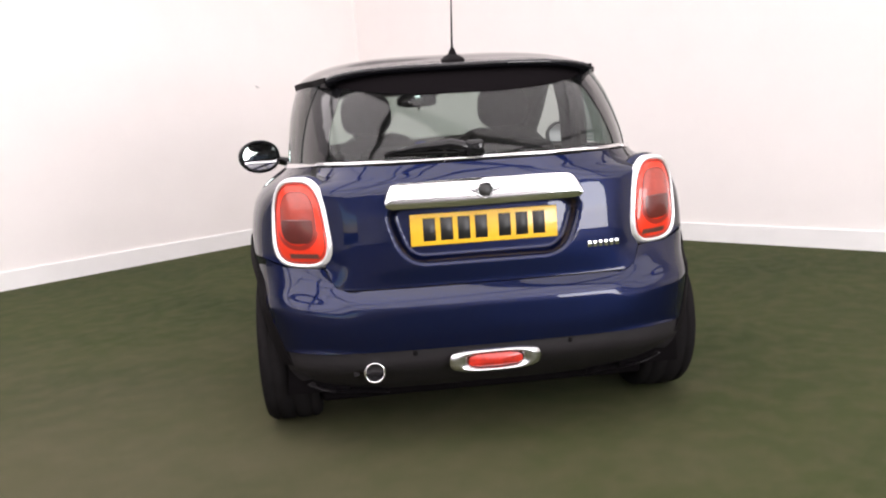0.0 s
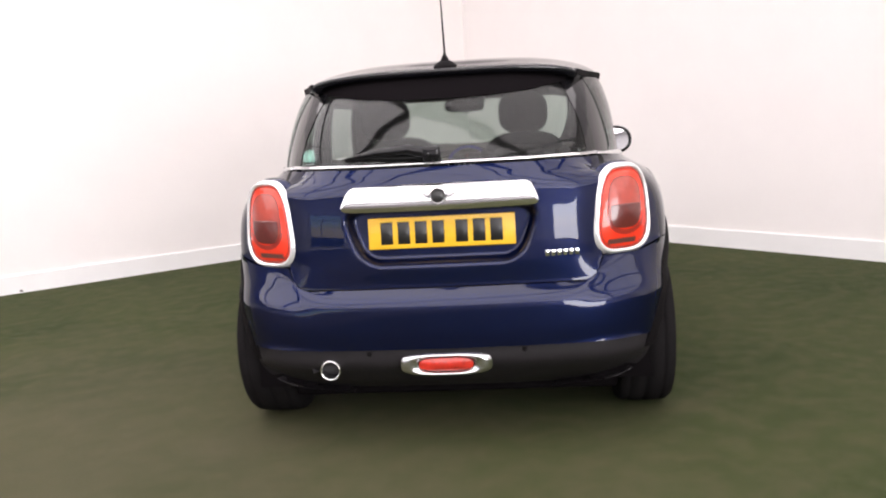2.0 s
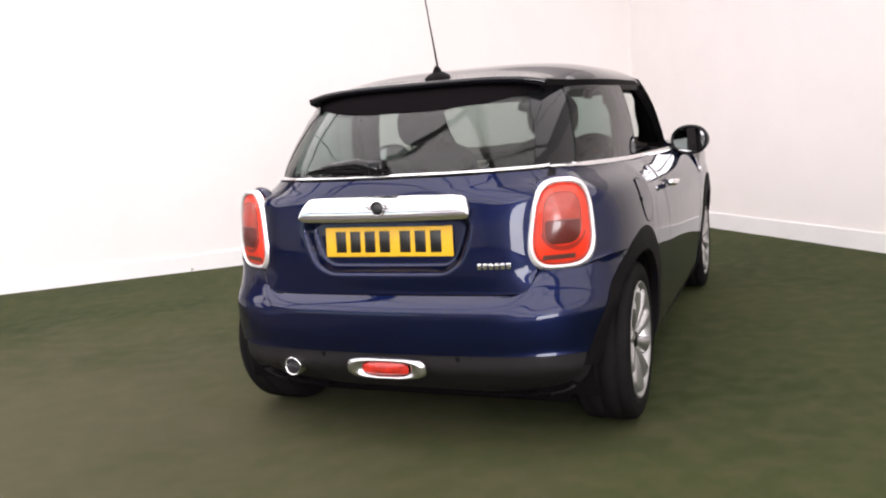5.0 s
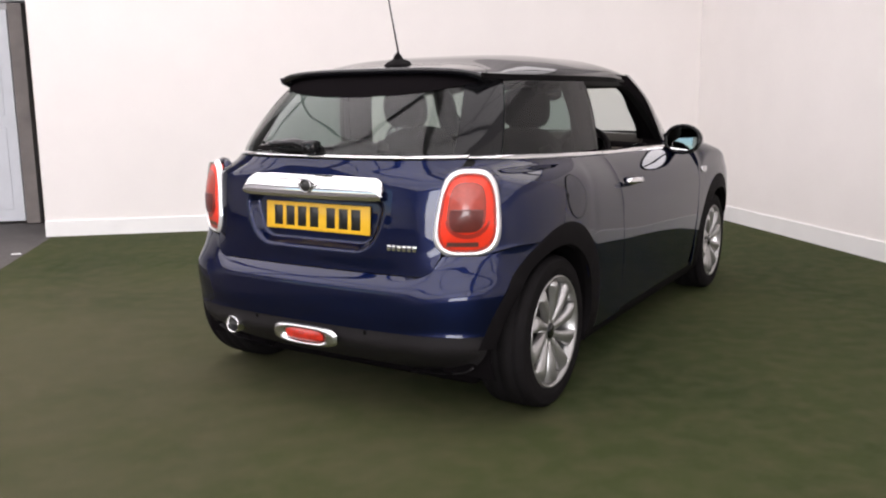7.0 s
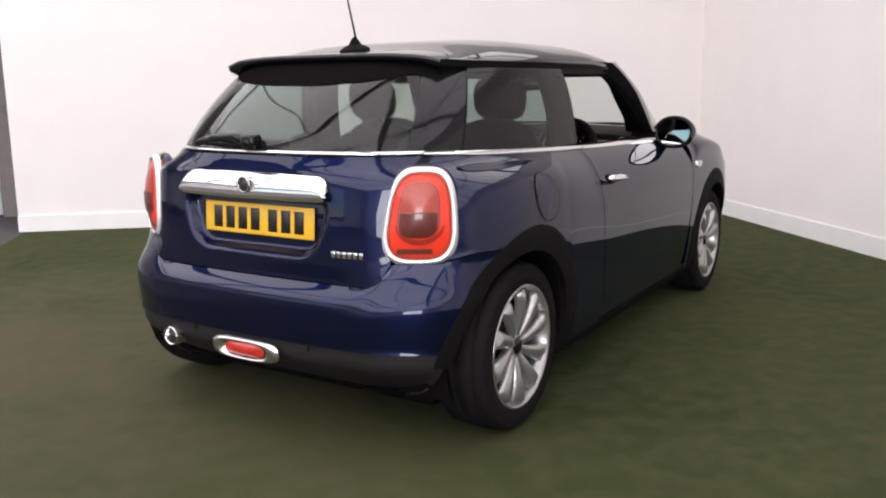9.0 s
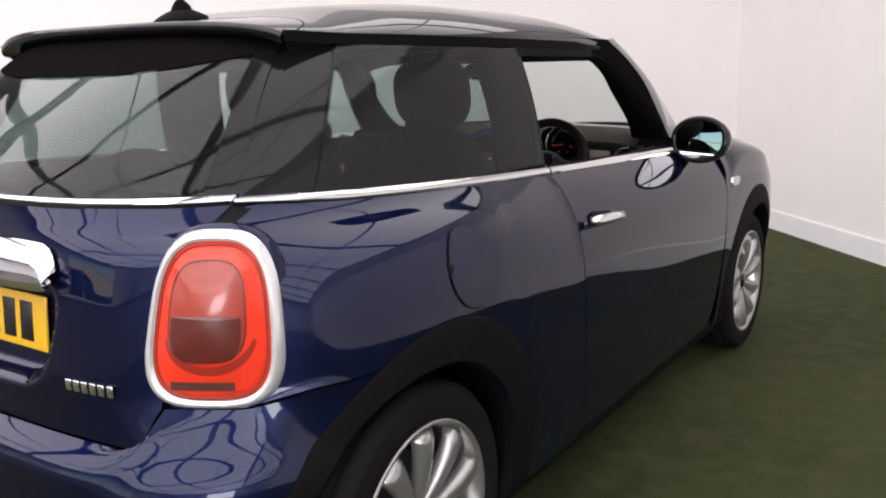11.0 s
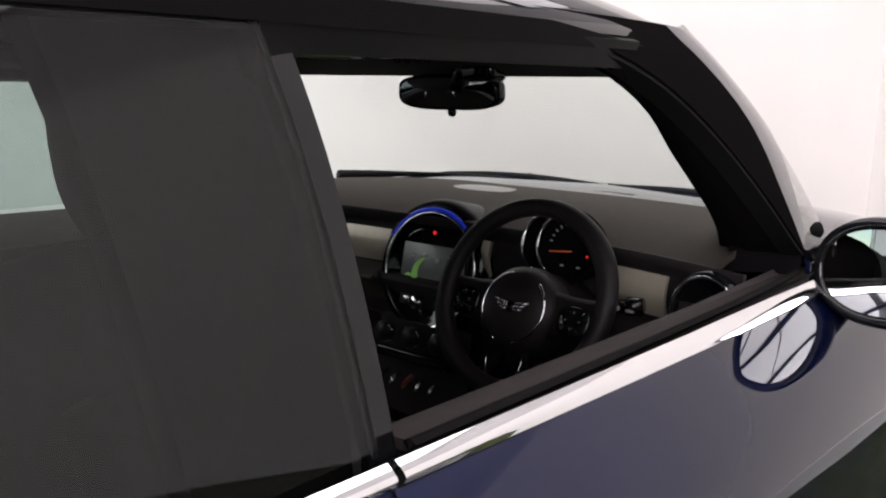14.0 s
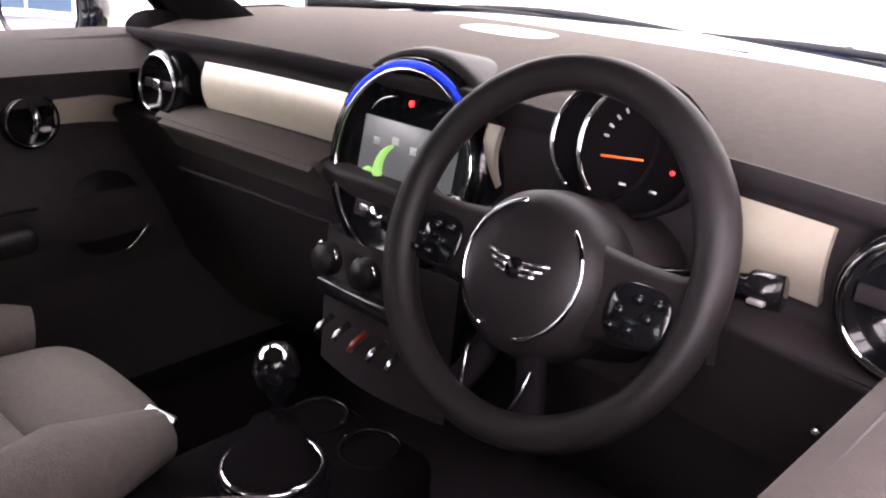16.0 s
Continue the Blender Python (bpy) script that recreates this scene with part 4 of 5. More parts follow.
part("roof", sheet(roof_panel, [k ** 1.3 for k in span(0, 1, 46)], span(-1, 1, 61), centre=(0, 1.3, 0.6)), ROOF_PAINT, car, "gloss black roof panel", solid=0.012)
spo = part("roof_spoiler", sheet(spoiler, span(0, 1, 12) + [2, 3, 4, 5], span(-1, 1, 61), centre=(0, 0.62, 1.33)), ROOF_PAINT, car, "gloss black roof spoiler")
part("roof_seam", tube([skin(seam_at(across(q)) + 0.0015, q, -0.0045) for q in span(-1, 1, 41)], 0.005, 6), SEAL, spo, "black joint between roof and spoiler")
rail_end = smooth_curve([1.60, 1.86], [0.0, 1.0])


def rail(y, v):
    x = cabin_x(y, Z_TOP) - 0.012 * rail_end(y) if y > 0.70 else edge_x(y) + cabin_x(0.70, Z_TOP) - edge_x(0.70)
    return x + 0.006 + 0.004 * v, y, Z_TOP - 0.006 + edge_tail(y) - 1.314 + 0.022 * v * (1 - 0.9 * rail_end(y))


def spoiler_fin(y, v):
    """Closes the spoiler's end down to the corner of the rear window."""
    yb, k = 0.565 + (y - 0.534) * 0.8, 1 - (y - 0.534) / 0.11
    zb = 1.298 - 0.016 * k
    return Vector(rail(y, 0.0)).lerp(Vector((cabin_x(yb, zb) + 0.003, yb, zb)), v)


for s in L_R:
    part("roof_rail", sheet(lambda y, v: (s * rail(y, v)[0], *rail(y, v)[1:]), [0.534, 0.54, 0.55, 0.57, 0.60, 0.64, 0.68] + span(0.71, 1.86, 36), [0, 0.5, 1]), PLASTIC, car, solid=0.012)
    part("spoiler_fin", sheet(lambda y, v: (s * spoiler_fin(y, v)[0], *spoiler_fin(y, v)[1:]), span(0.534, 0.644, 8), span(0, 1, 6), centre=(0, 0.8, 1.2)), GLOSS_BLACK, spo, "gloss black spoiler fin", solid=0.004)
ant = part("aerial_base", dome(0.047, 0.074, 2.4, 0.024, frame_of((0, 0.712, 1.379), (1, 0, 0), (0, 1, 0.12)), base=0.014), PLASTIC, car, "black roof aerial base")
part("aerial_foot", dome(0.019, 0.036, 2.2, 0.036, frame_of((0, 0.715, 1.392), (1, 0, 0), (0, 1, 0.12)), base=0.01), PLASTIC, ant)
part("aerial_rod", tube([(0, 0.725, 1.40), (0.0, 0.715, 1.44), (0.0, 0.665, 1.60), (0.0, 0.63, 1.72)], [0.006, 0.0045, 0.003, 0.003], 8), GLOSS_BLACK, ant)
part("brake_light_seam", round_box(0.05, 0.575, 1.352, 0.16, 0.60, 1.3555, 0.001, 1), SEAL, car)

# chrome belt strip
strip = [("x", x) for x in span(-0.567, 0.567, 41)]


def belt_strip(i, v):
    x = strip[int(i)][1]
    z = belt(0.2) + 0.0035 + 0.010 * v
    return (x, min(tail_y(x, z), cabin_back(x, z)) - 0.005 * math.sin(math.pi * v) - 0.002, z)


part("tailgate_chrome_strip", sheet(belt_strip, range(len(strip)), span(0, 1, 5)), CHROME, car, "thin chrome waist strip", solid=0.006)
for s in L_R:
    def side_strip(y, v):
        f = min(1.0, max(0.0, (y - 0.28) / 0.25))
        z = belt(max(y, 0.2)) + 0.0035 - 0.0065 * f + (0.010 + 0.007 * f) * v
        if y < 0.46:
            x, yy = round_tail(angle_y(y, 1.0), z)
            yy = min(yy, cabin_back(x, z)) - (0.002 + 0.005 * math.sin(math.pi * v)) * (1 - f)
        else:
            x, yy = max(side_x(y, min(z, 1.0)), cabin_x(y, z)), y
        return (s * (x + 0.003 + 0.006 * math.sin(math.pi * v)), yy, z)
    part("chrome_strip", sheet(side_strip, span(tail_y(0.572, 1.0), 0.44, 16) + span(0.46, 1.309, 34), span(0, 1, 6)), CHROME, car, "chrome waist strip", solid=0.006)
    part("chrome_strip", sheet(side_strip, span(1.317, 2.30, 36), span(0, 1, 6)), CHROME, car, "chrome waist strip", solid=0.006)
    part("waist_seal", sheet(lambda y, v: (s * (cabin_x(y, 0.985) + 0.001 - 0.014 * v), y, belt(y) + 0.013 + 0.004 * math.sin(3.14 * v)), span(1.35, 2.36, 30), span(0, 1, 5), centre=(0, 1.8, 0.5)), PLASTIC, car, "black waist seal", solid=0.01)

# rear lamps
LA, LB, LN = 0.101, 0.142, 3.2


def lamp_warp(x, y, s):
    """Narrows the lamp towards its top and leans the inboard edge outwards."""
    k = y / LB
    return x * (1 - 0.145 * k) + s * 0.010 * k, y


for s in L_R:
    o = Vector((s * 0.638, 0.205, 0.815))
    m = frame_of(o, (s * 0.217, 0.130, 0.0) if s > 0 else (0.217, -0.130, 0.0), (-s * 0.035, 0.055, 1.0))

    def lamp_pad(a, b, n, rise, lift, base, y0=0.0):
        bm = dome(a, b, n, rise, Matrix.Translation((0, y0, lift)), base=base)
        for v in bm.verts:
            v.co.x, v.co.y = lamp_warp(v.co.x, v.co.y, s)
        bmesh.ops.transform(bm, matrix=m, verts=bm.verts)
        return bm

    def on(x, y, lift=0.0015):
        r = (abs(x / LA) ** LN + abs(y / LB) ** LN) ** (1 / LN)
        x, y = lamp_warp(x, y, s)
        return m @ Vector((x, y, 0.006 + 0.028 * (1 - min(1.0, r) ** 2) + lift))

    def ring(k, v):
        w = 0.020 * v
        x, y = outline(LA + w, LB + w, LN, 64)[int(k) % 64]
        x, y = lamp_warp(x, y, s)
        return m @ Vector((x, y, 0.004 + 0.011 * math.sin(math.pi * min(1.0, 0.10 + 0.9 * v)) ** 0.8 - 0.012 * v * v))

    def bowl(a, r, w, h, y0=0.022):
        """A rounded rectangle inside the lens, set a little inboard."""
        c, q = math.cos(a), math.sin(a)
        return r * w * math.copysign(abs(c) ** 0.62, c) - s * 0.006, y0 + r * h * math.copysign(abs(q) ** 0.62, q)

    lamp = part("rear_lamp", lamp_pad(LA, LB, LN, 0.028, 0.006, 0.06), RED_LENS, car, "red rear lamp in a chrome ring")
    part("chrome_ring", sheet(ring, range(64), span(0, 1, 9), closed_u=True), BRIGHT_TRIM, lamp, "broad chrome lamp surround", solid=0.008)
    part("lamp_shell", tube([m @ Vector((*lamp_warp(x, y, s), -0.040)) for x, y in outline(0.114, 0.151, 3.0, 56)], 0.020, 8, True), PAINT, lamp)
    part("lamp_gasket", tube([m @ Vector((*lamp_warp(x, y, s), 0.005)) for x, y in outline(LA, LB, LN, 64)], 0.0022, 6, True), RED_DARK, lamp)
    part("lamp_insert", sheet(lambda a, r: on(*bowl(a, r, 0.067, 0.088), 0.0015 + 0.004 * (1 - r * r)), span(0, math.tau, 61), [0.0, 0.25, 0.5, 0.75, 0.92, 1.0]), LAMP_SMOKE, lamp, "smoked lamp centre")
    part("lamp_reflector", sheet(lambda a, r: on(*bowl(a, r, 0.062, 0.078 if math.sin(a) < 0 else 0.006, 0.010), 0.0060 + 0.003 * (1 - r * r)), span(0, math.tau, 61), [0.0, 0.25, 0.5, 0.75, 0.92, 1.0]), LAMP_DEEP, lamp, "dark bulb bowl behind the lens")
    part("lamp_insert_rim", tube([on(*bowl(a, 1.0, 0.068, 0.089), 0.0005) for a in span(0, math.tau, 61)[:-1]], 0.0022, 6, True), RED_DARK, lamp)
    part("lamp_arc", sheet(lambda a, v: on((0.080 + 0.013 * v * math.sin(a - math.pi)) * math.cos(a), 0.006 + (0.082 + 0.016 * v) * math.sin(a), 0.0012), span(math.pi * 1.12, math.pi * 1.88, 23), span(0, 1, 4)), RED_SHADE, lamp)
    part("lamp_edge", tube([on(x, y, 0.0005) for x, y in outline(0.095, 0.136, 3.2, 56)], 0.0014, 5, True), RED_DARK, lamp)
    part("reflector_bar", sheet(lambda x, v: on(x - s * 0.012, -0.122 + 0.017 * v), span(-0.052, 0.052, 13), [0, 0.5, 1]), LAMP_GREY, lamp, "grey reflector bar")

# fog lamp, exhaust, sensors
fm = frame_of((0.0, 0.026, 0.318), (1, 0, 0), (0, -0.05, 1))
fog = part("rear_fog_lamp", dome(0.095, 0.024, 3.0, 0.010, fm @ Matrix.Translation((0, 0.0, 0.008))), FOG_LENS, car, "red rear fog lamp in a chrome bezel")


def bezel(a, v):
    o0, o1 = outline(0.160, 0.041, 3.4, 64), outline(0.098, 0.026, 3.0, 64)
    x0, y0 = o0[int(a) % 64]
    x1, y1 = o1[int(a) % 64]
    return fm @ Vector((x0 + (x1 - x0) * v, y0 + (y1 - y0) * v - 0.0 * v, 0.004 + 0.014 * math.sin(v * math.pi) ** 0.7))


part("chrome_bezel", sheet(bezel, range(64), span(0, 1, 8), closed_u=True), SATIN, fog, "satin chrome bezel", solid=0.004)
em = frame_of((-0.418, 0.060, 0.298), (1, 0, 0), (0, 0, 1))
part("exhaust_pipe", lathe([(0.030, -0.25), (0.030, 0.010), (0.034, 0.016), (0.037, 0.012), (0.037, -0.12)], 32, em), CHROME, car, "chrome tipped exhaust pipe")
part("exhaust_arch", sheet(lambda a, v: em @ Vector(((0.050 + 0.024 * v) * math.cos(a), (0.050 + 0.022 * v) * math.sin(a), -0.030 + 0.022 * v - 0.014 * v * v)), span(-0.25, math.pi + 0.25, 25), span(0, 1, 5), centre=(-0.418, 0.4, 0.298)), VALANCE, car, "dark lip of the exhaust opening", solid=0.006)
part("exhaust_bore", lathe([(0.0, -0.06), (0.031, -0.06), (0.031, 0.0)], 24, em), LINER, car)
for x in (-0.274, 0.274):
    part("parking_sensor", lathe([(0.0, 0.003), (0.007, 0.002), (0.009, 0.0)], 16, frame_of((x, tail_y(x, 0.355) + 0.006, 0.355), (1, 0, 0), (0, 0, 1))), PLASTIC, car)

# rear wiper
wy = lambda x, z: cabin_back(x, z)
wp = part("rear_wiper", tube([(-0.005, wy(0, 1.035) - 0.03, 1.038), (-0.10, wy(0.1, 1.055) - 0.022, 1.062), (-0.22, wy(0.22, 1.05) - 0.016, 1.055), (-0.315, wy(0.315, 1.04) - 0.012, 1.042)], [0.018, 0.021, 0.015, 0.004], 10), GLOSS_BLACK, car, "black rear wiper arm")
part("wiper_pivot", round_box(-0.05, wy(0, 1.04) - 0.045, 1.018, 0.012, wy(0, 1.04) + 0.01, 1.072, 0.012), GLOSS_BLACK, wp)
part("wiper_blade", tube([(0.01, wy(0, 1.028) - 0.01, 1.03), (-0.16, wy(0.16, 1.03) - 0.008, 1.034), (-0.33, wy(0.33, 1.033) - 0.006, 1.036)], 0.006, 6), SEAL, wp)

# wing mirrors
for s in L_R:
    c = Vector((0.845, 2.250, 0.992)) if s > 0 else Vector((-0.945, 2.165, 0.978))
    m = frame_of(c, (1.0, -0.07, 0), (0, 0.085, 1)) if s > 0 else frame_of(c, (1.0, 0.36, 0), (0, 0.05, 1))
    grow = 1.0 if s > 0 else 1.14
    sh = bmesh.new()
    bmesh.ops.create_uvsphere(sh, u_segments=32, v_segments=20, radius=1.0)
    for v in sh.verts:
        d = v.co
        fwd = d.z < 0
        v.co = Vector((d.x * 0.104 * grow, d.y * 0.082 * grow, d.z * (0.115 if fwd else 0.018)))
    bmesh.ops.transform(sh, matrix=m, verts=sh.verts)
    wm = part("wing_mirror", sh, ROOF_PAINT, car, "black oval wing mirror")
    part("mirror_glass", dome(0.084 * grow, 0.064 * grow, 2.3, 0.0008, m @ Matrix.Translation((0, 0, 0.0205))), MIRROR, wm, "mirror glass")
    part("mirror_rim", tube([m @ Vector((x, y, 0.012)) for x, y in outline(0.093 * grow, 0.073 * grow, 2.2, 48)], 0.010, 8, True), GLOSS_BLACK, wm)
    part("mirror_foot", tube([(s * 0.735, 2.33, 0.945), (s * 0.79, 2.30, 0.932), (s * 0.845, 2.285, 0.945)], [0.035, 0.026, 0.024], 12), GLOSS_BLACK, wm)
# ---- the car: cabin ----
DASH = mat("soft_dark_grey_dash", (0.055, 0.048, 0.043), rough=0.8, spec=0.04, bump=0.12, bump_scale=500, noise_amount=0.14, noise_scale=90)
DASH_LOW = mat("dark_cabin_plastic", (0.022, 0.018, 0.0195), rough=0.55, spec=0.14, bump=0.1, bump_scale=500, noise_amount=0.15, noise_scale=60)
DOOR_CARD = mat("dark_door_lining", (0.042, 0.036, 0.038), rough=0.65, spec=0.15, bump=0.1, bump_scale=400, noise_amount=0.15, noise_scale=50)
LEDGE = mat("grey_soft_ledge", (0.040, 0.034, 0.032), rough=0.7, spec=0.15, bump=0.12, bump_scale=500, noise_amount=0.12, noise_scale=80)
TRIM = mat("pale_champagne_trim", (0.44, 0.395, 0.315), rough=0.36, metal=0.28, noise_amount=0.08, noise_scale=50)
LEATHER = mat("black_leather", (0.0105, 0.0086, 0.0092), rough=0.45, spec=0.2, bump=0.08, bump_scale=900, noise_amount=0.2, noise_scale=30)
FABRIC = mat("grey_seat_cloth", (0.098, 0.084, 0.075), rough=0.9, bump=0.25, bump_scale=600, noise_amount=0.18, noise_scale=120)
SEAT_DARK = mat("black_seat_cloth", (0.028, 0.025, 0.026), rough=0.9, spec=0.2, bump=0.2, bump_scale=600, noise_amount=0.18, noise_scale=120)
CARPET = mat("black_carpet", (0.024, 0.019, 0.022), rough=0.95, spec=0.03, bump=0.3, bump_scale=300)
LINING = mat("anthracite_headlining", (0.020, 0.019, 0.020), rough=0.9, noise_amount=0.1, noise_scale=80)
SPEAKER = mat("pale_speaker_grille", (0.20, 0.19, 0.18), rough=0.5, noise_amount=0.1, noise_scale=300)
BLUE_LED = mat("blue_light_ring", (0.0, 0.02, 0.3), rough=0.4, emit=(0.01, 0.05, 1.0), emit_strength=0.10)
GREEN_LED = mat("green_screen_graphic", (0.05, 0.2, 0.02), rough=0.4, emit=(0.25, 0.5, 0.12), emit_strength=0.14)
GREY_LED = mat("grey_screen", (0.05, 0.05, 0.05), rough=0.25, emit=(0.30, 0.33, 0.32), emit_strength=0.03)
RED_LED = mat("red_warning_light", (0.3, 0.0, 0.0), rough=0.4, emit=(1.0, 0.03, 0.03), emit_strength=0.35)
NEEDLE = mat("orange_needle", (0.7, 0.12, 0.03), rough=0.4, emit=(1.0, 0.2, 0.05), emit_strength=0.08)
WHITE_INK = mat("white_dial_ink", (0.6, 0.6, 0.6), rough=0.5)

# floor, bulkhead, headlining
part("cabin_floor", round_box(-0.68, 0.9, 0.215, 0.68, 2.75, 0.26, 0.01), CARPET, car, "black carpet")
part("bulkhead", round_box(-0.70, 2.70, 0.22, 0.70, 2.74, 0.93, 0.01), CARPET, car)
part("boot_floor", round_box(-0.55, 0.22, 0.24, 0.55, 0.95, 0.62, 0.02), CARPET, car)
part("parcel_shelf", sheet(lambda x, v: (x, 0.24 + 0.06 * abs(x) ** 2 + 0.46 * v, 0.935), span(-0.60, 0.60, 9), span(0, 1, 4), centre=(0, 0.5, 0)), LINING, car, solid=0.02)
part("headlining", sheet(lambda y, s: (s * (roof_edge(y) - 0.035), y, roof_z(s * (roof_edge(y) - 0.035), y) - 0.024), span(0.66, 2.13, 24), span(-1, 1, 25), centre=(0, 1.3, 3.0)), LINING, car, solid=0.01)


def header(x, v):
    z = 1.350 - 0.053 * v - 0.028 * max(0.0, (abs(x) - 0.48) / 0.12) ** 2
    return (x, cabin_front(x, min(z, 1.34)) - 0.016 - 0.02 * (1 - v) - 0.12 * max(0.0, 0.2 - v) / 0.2, z)


part("windscreen_header", sheet(header, span(-0.61, 0.61, 37), span(0, 1, 6), centre=(0, 1, 1)), LINING, car, "black windscreen header trim", solid=0.025)
for s in L_R:
    part("cant_rail_trim", sheet(lambda y, v: (s * (cabin_x(y, 1.30) - 0.012 - 0.06 * v), y, 1.296 + 0.018 * v - (0.01 if s > 0 else 0.03) * math.sin(3.14 * v)), span(0.6, 1.80, 30), span(0, 1, 5), centre=(0, 1.2, 1.6)), LINING, car, solid=0.012)
    part("side_lining", sheet(lambda y, z: (s * (min(side_x(y, max(z, 0.3)), cabin_x(y, max(0.99, z))) - 0.05), y, z), span(0.5, 1.36, 18), span(0.25, 0.985, 10), centre=(0, 0.9, 0.6)), DASH_LOW, car, solid=0.01)

# door cards
for s in L_R:
    def card(y, z):
        return (s * (side_x(y, z) - 0.075 - 0.035 * max(0.0, 1 - ((z - 0.62) / 0.12) ** 2)), y, z)
    dc = part("door_card", sheet(card, span(1.36, 2.62, 30), span(0.26, 0.960, 40), centre=(0, 2, 0.6)), DOOR_CARD, car, "black door card", solid=0.012)
    part("door_card_top", sheet(lambda y, v: (s * (0.694 - (0.050 if s > 0 else 0.100) * v), y, belt(y) + (0.009 - 0.010 * v * v if s > 0 else 0.020 - 0.055 * v ** 1.5)), span(1.36, 2.5, 24), span(0, 1, 5), centre=(0, 2, 0)), LEDGE, dc, "grey door top ledge", solid=0.01)
    dx = side_x(1.98, 0.85) - 0.075
    pm = frame_of((s * (dx - 0.003), 2.035, 0.812), (0, -s, 0), (0, 0, 1))
    part("door_pull", lathe([(0.0, 0.002), (0.040, 0.004), (0.046, 0.012), (0.050, 0.004), (0.051, -0.01)], 32, pm), GLOSS_BLACK, dc, "round gloss black door pull")
    part("pull_ring", tube([pm @ Vector((0.043 * math.cos(a), 0.043 * math.sin(a), 0.010)) for a in span(0.4, 5.2, 28)], 0.0022, 6), CHROME, dc)
    part("pull_lever", tube([pm @ Vector((0.0, 0.038, 0.012)), pm @ Vector((0.004, 0.0, 0.022)), pm @ Vector((-0.004, -0.02, 0.014))], [0.006, 0.008, 0.005], 8), CHROME, dc)
    part("door_trim_strip", sheet(lambda u, v: (s * (side_x(2.075 + 0.26 * u, 0.845) - 0.082), 2.075 + 0.26 * u, 0.826 - 0.06 * u * u + (v - 0.5) * 0.05 * (1 - u ** 3)), span(0, 1, 20), span(0, 1, 4), centre=(0, 2, 0.8)), TRIM, dc, "pale trim strip", solid=0.006)
    part("door_speaker", lathe([(0.0, 0.004), (0.078, 0.006), (0.084, 0.0)], 32, frame_of((s * (side_x(2.2, 0.6) - 0.112), 2.15, 0.62), (0, -s, 0), (0, 0, 1))), LEATHER, dc, "round door speaker")
    part("speaker_rim", tube([(s * (side_x(2.2, 0.6) - 0.116), 2.15 + 0.084 * math.cos(a), 0.62 + 0.084 * math.sin(a)) for a in span(-1.2, 0.5, 16)], 0.003, 6), SATIN, dc)
    part("armrest", round_box(s * 0.66 - 0.05, 1.45, 0.62, s * 0.66 + 0.05, 1.98, 0.67, 0.02), LEATHER, dc)
    part("armrest_strip", tube([(s * 0.622, 1.55, 0.712), (s * 0.618, 1.80, 0.706), (s * 0.618, 1.98, 0.700)], 0.0035, 6), SATIN, dc)

# dashboard
dash = part("dashboard", sheet(lambda x, v: (x, (2.205 - 0.03 * (x / 0.6) ** 2) + (cabin_front(x, 1.0) - 0.022 - 2.205 + 0.03 * (x / 0.6) ** 2) * v,
                                             1.000 + 0.026 * math.sin(math.pi * min(1.0, v * 1.1)) - 0.012 * (abs(x) / 0.6) ** 3 + 0.004 * v), span(-0.615, 0.612, 61), span(0, 1, 16), centre=(0, 2.4, 0)), DASH, car, "dark grey dashboard with pale trim bands", solid=0.012)


def fascia(x, v):
    prof = ((2.200, 1.000), (2.198, 0.985), (2.215, 0.975), (2.222, 0.962), (2.222, 0.885), (2.200, 0.872), (2.168, 0.868), (2.162, 0.855), (2.185, 0.82), (2.20, 0.77), (2.235, 0.70), (2.30, 0.55), (2.42, 0.40))
    y, z = prof[int(v)]
    return (x, y - 0.03 * (x / 0.6) ** 2, z - 0.010 * (abs(x) / 0.6) ** 3)


part("fascia", sheet(fascia, span(-0.665, 0.665, 61), range(13), centre=(0, 2.6, 0.8)), DASH_LOW, dash, "black lower fascia", solid=0.01)
for x0, x1 in ((-0.458, -0.118), (0.122, 0.142), (0.43, 0.53)):
    def trim_band(x, v):
        t = (x - x0) / (x1 - x0)
        return (x, 2.206 - 0.03 * (x / 0.6) ** 2 - 0.010 * math.sin(math.pi * v), 0.893 - (0.008 if x < 0 else 0.0) + 0.074 * v - 0.010 * (abs(x) / 0.6) ** 3)
    part("fascia_trim", sheet(trim_band, span(x0, x1, 24), span(0, 1, 8), centre=(0, 2.6, 0.8)), TRIM, dash, "pale champagne fascia trim band", solid=0.008)
part("glovebox_pad", sheet(lambda x, v: (x, 2.150 + 0.05 * (1 - v) - 0.03 * (x / 0.6) ** 2, 0.788 + 0.076 * v), span(-0.52, -0.13, 18), span(0, 1, 6), centre=(0, 2.6, 0.8)), DASH, dash, "grey padded glovebox lid", solid=0.012)
part("glovebox_shelf", sheet(lambda x, v: (x, 2.208 - 0.066 * v - 0.03 * (x / 0.6) ** 2, 0.880 - 0.022 * v ** 2), span(-0.50, -0.135, 18), span(0, 1, 7), centre=(0, 2.2, 0.6)), DASH, dash, "grey padded shelf over the glovebox", solid=0.008)
part("pillar_foot", round_box(-0.705, 2.17, 0.84, -0.612, 2.52, 1.012, 0.035, 4), LINER, dash, "black corner panel at the pillar's foot")
part("glovebox_line", tube([(-0.52, 2.165, 0.770), (-0.33, 2.178, 0.772), (-0.15, 2.19, 0.770)], 0.003, 6), DASH_LOW, dash)
part("knee_pad", sheet(lambda x, v: (x, 2.165 + 0.04 * (1 - v) - 0.03 * (x / 0.6) ** 2, 0.72 + 0.135 * v), span(0.14, 0.62, 18), span(0, 1, 6), centre=(0, 2.6, 0.8)), DASH_LOW, dash, solid=0.012)
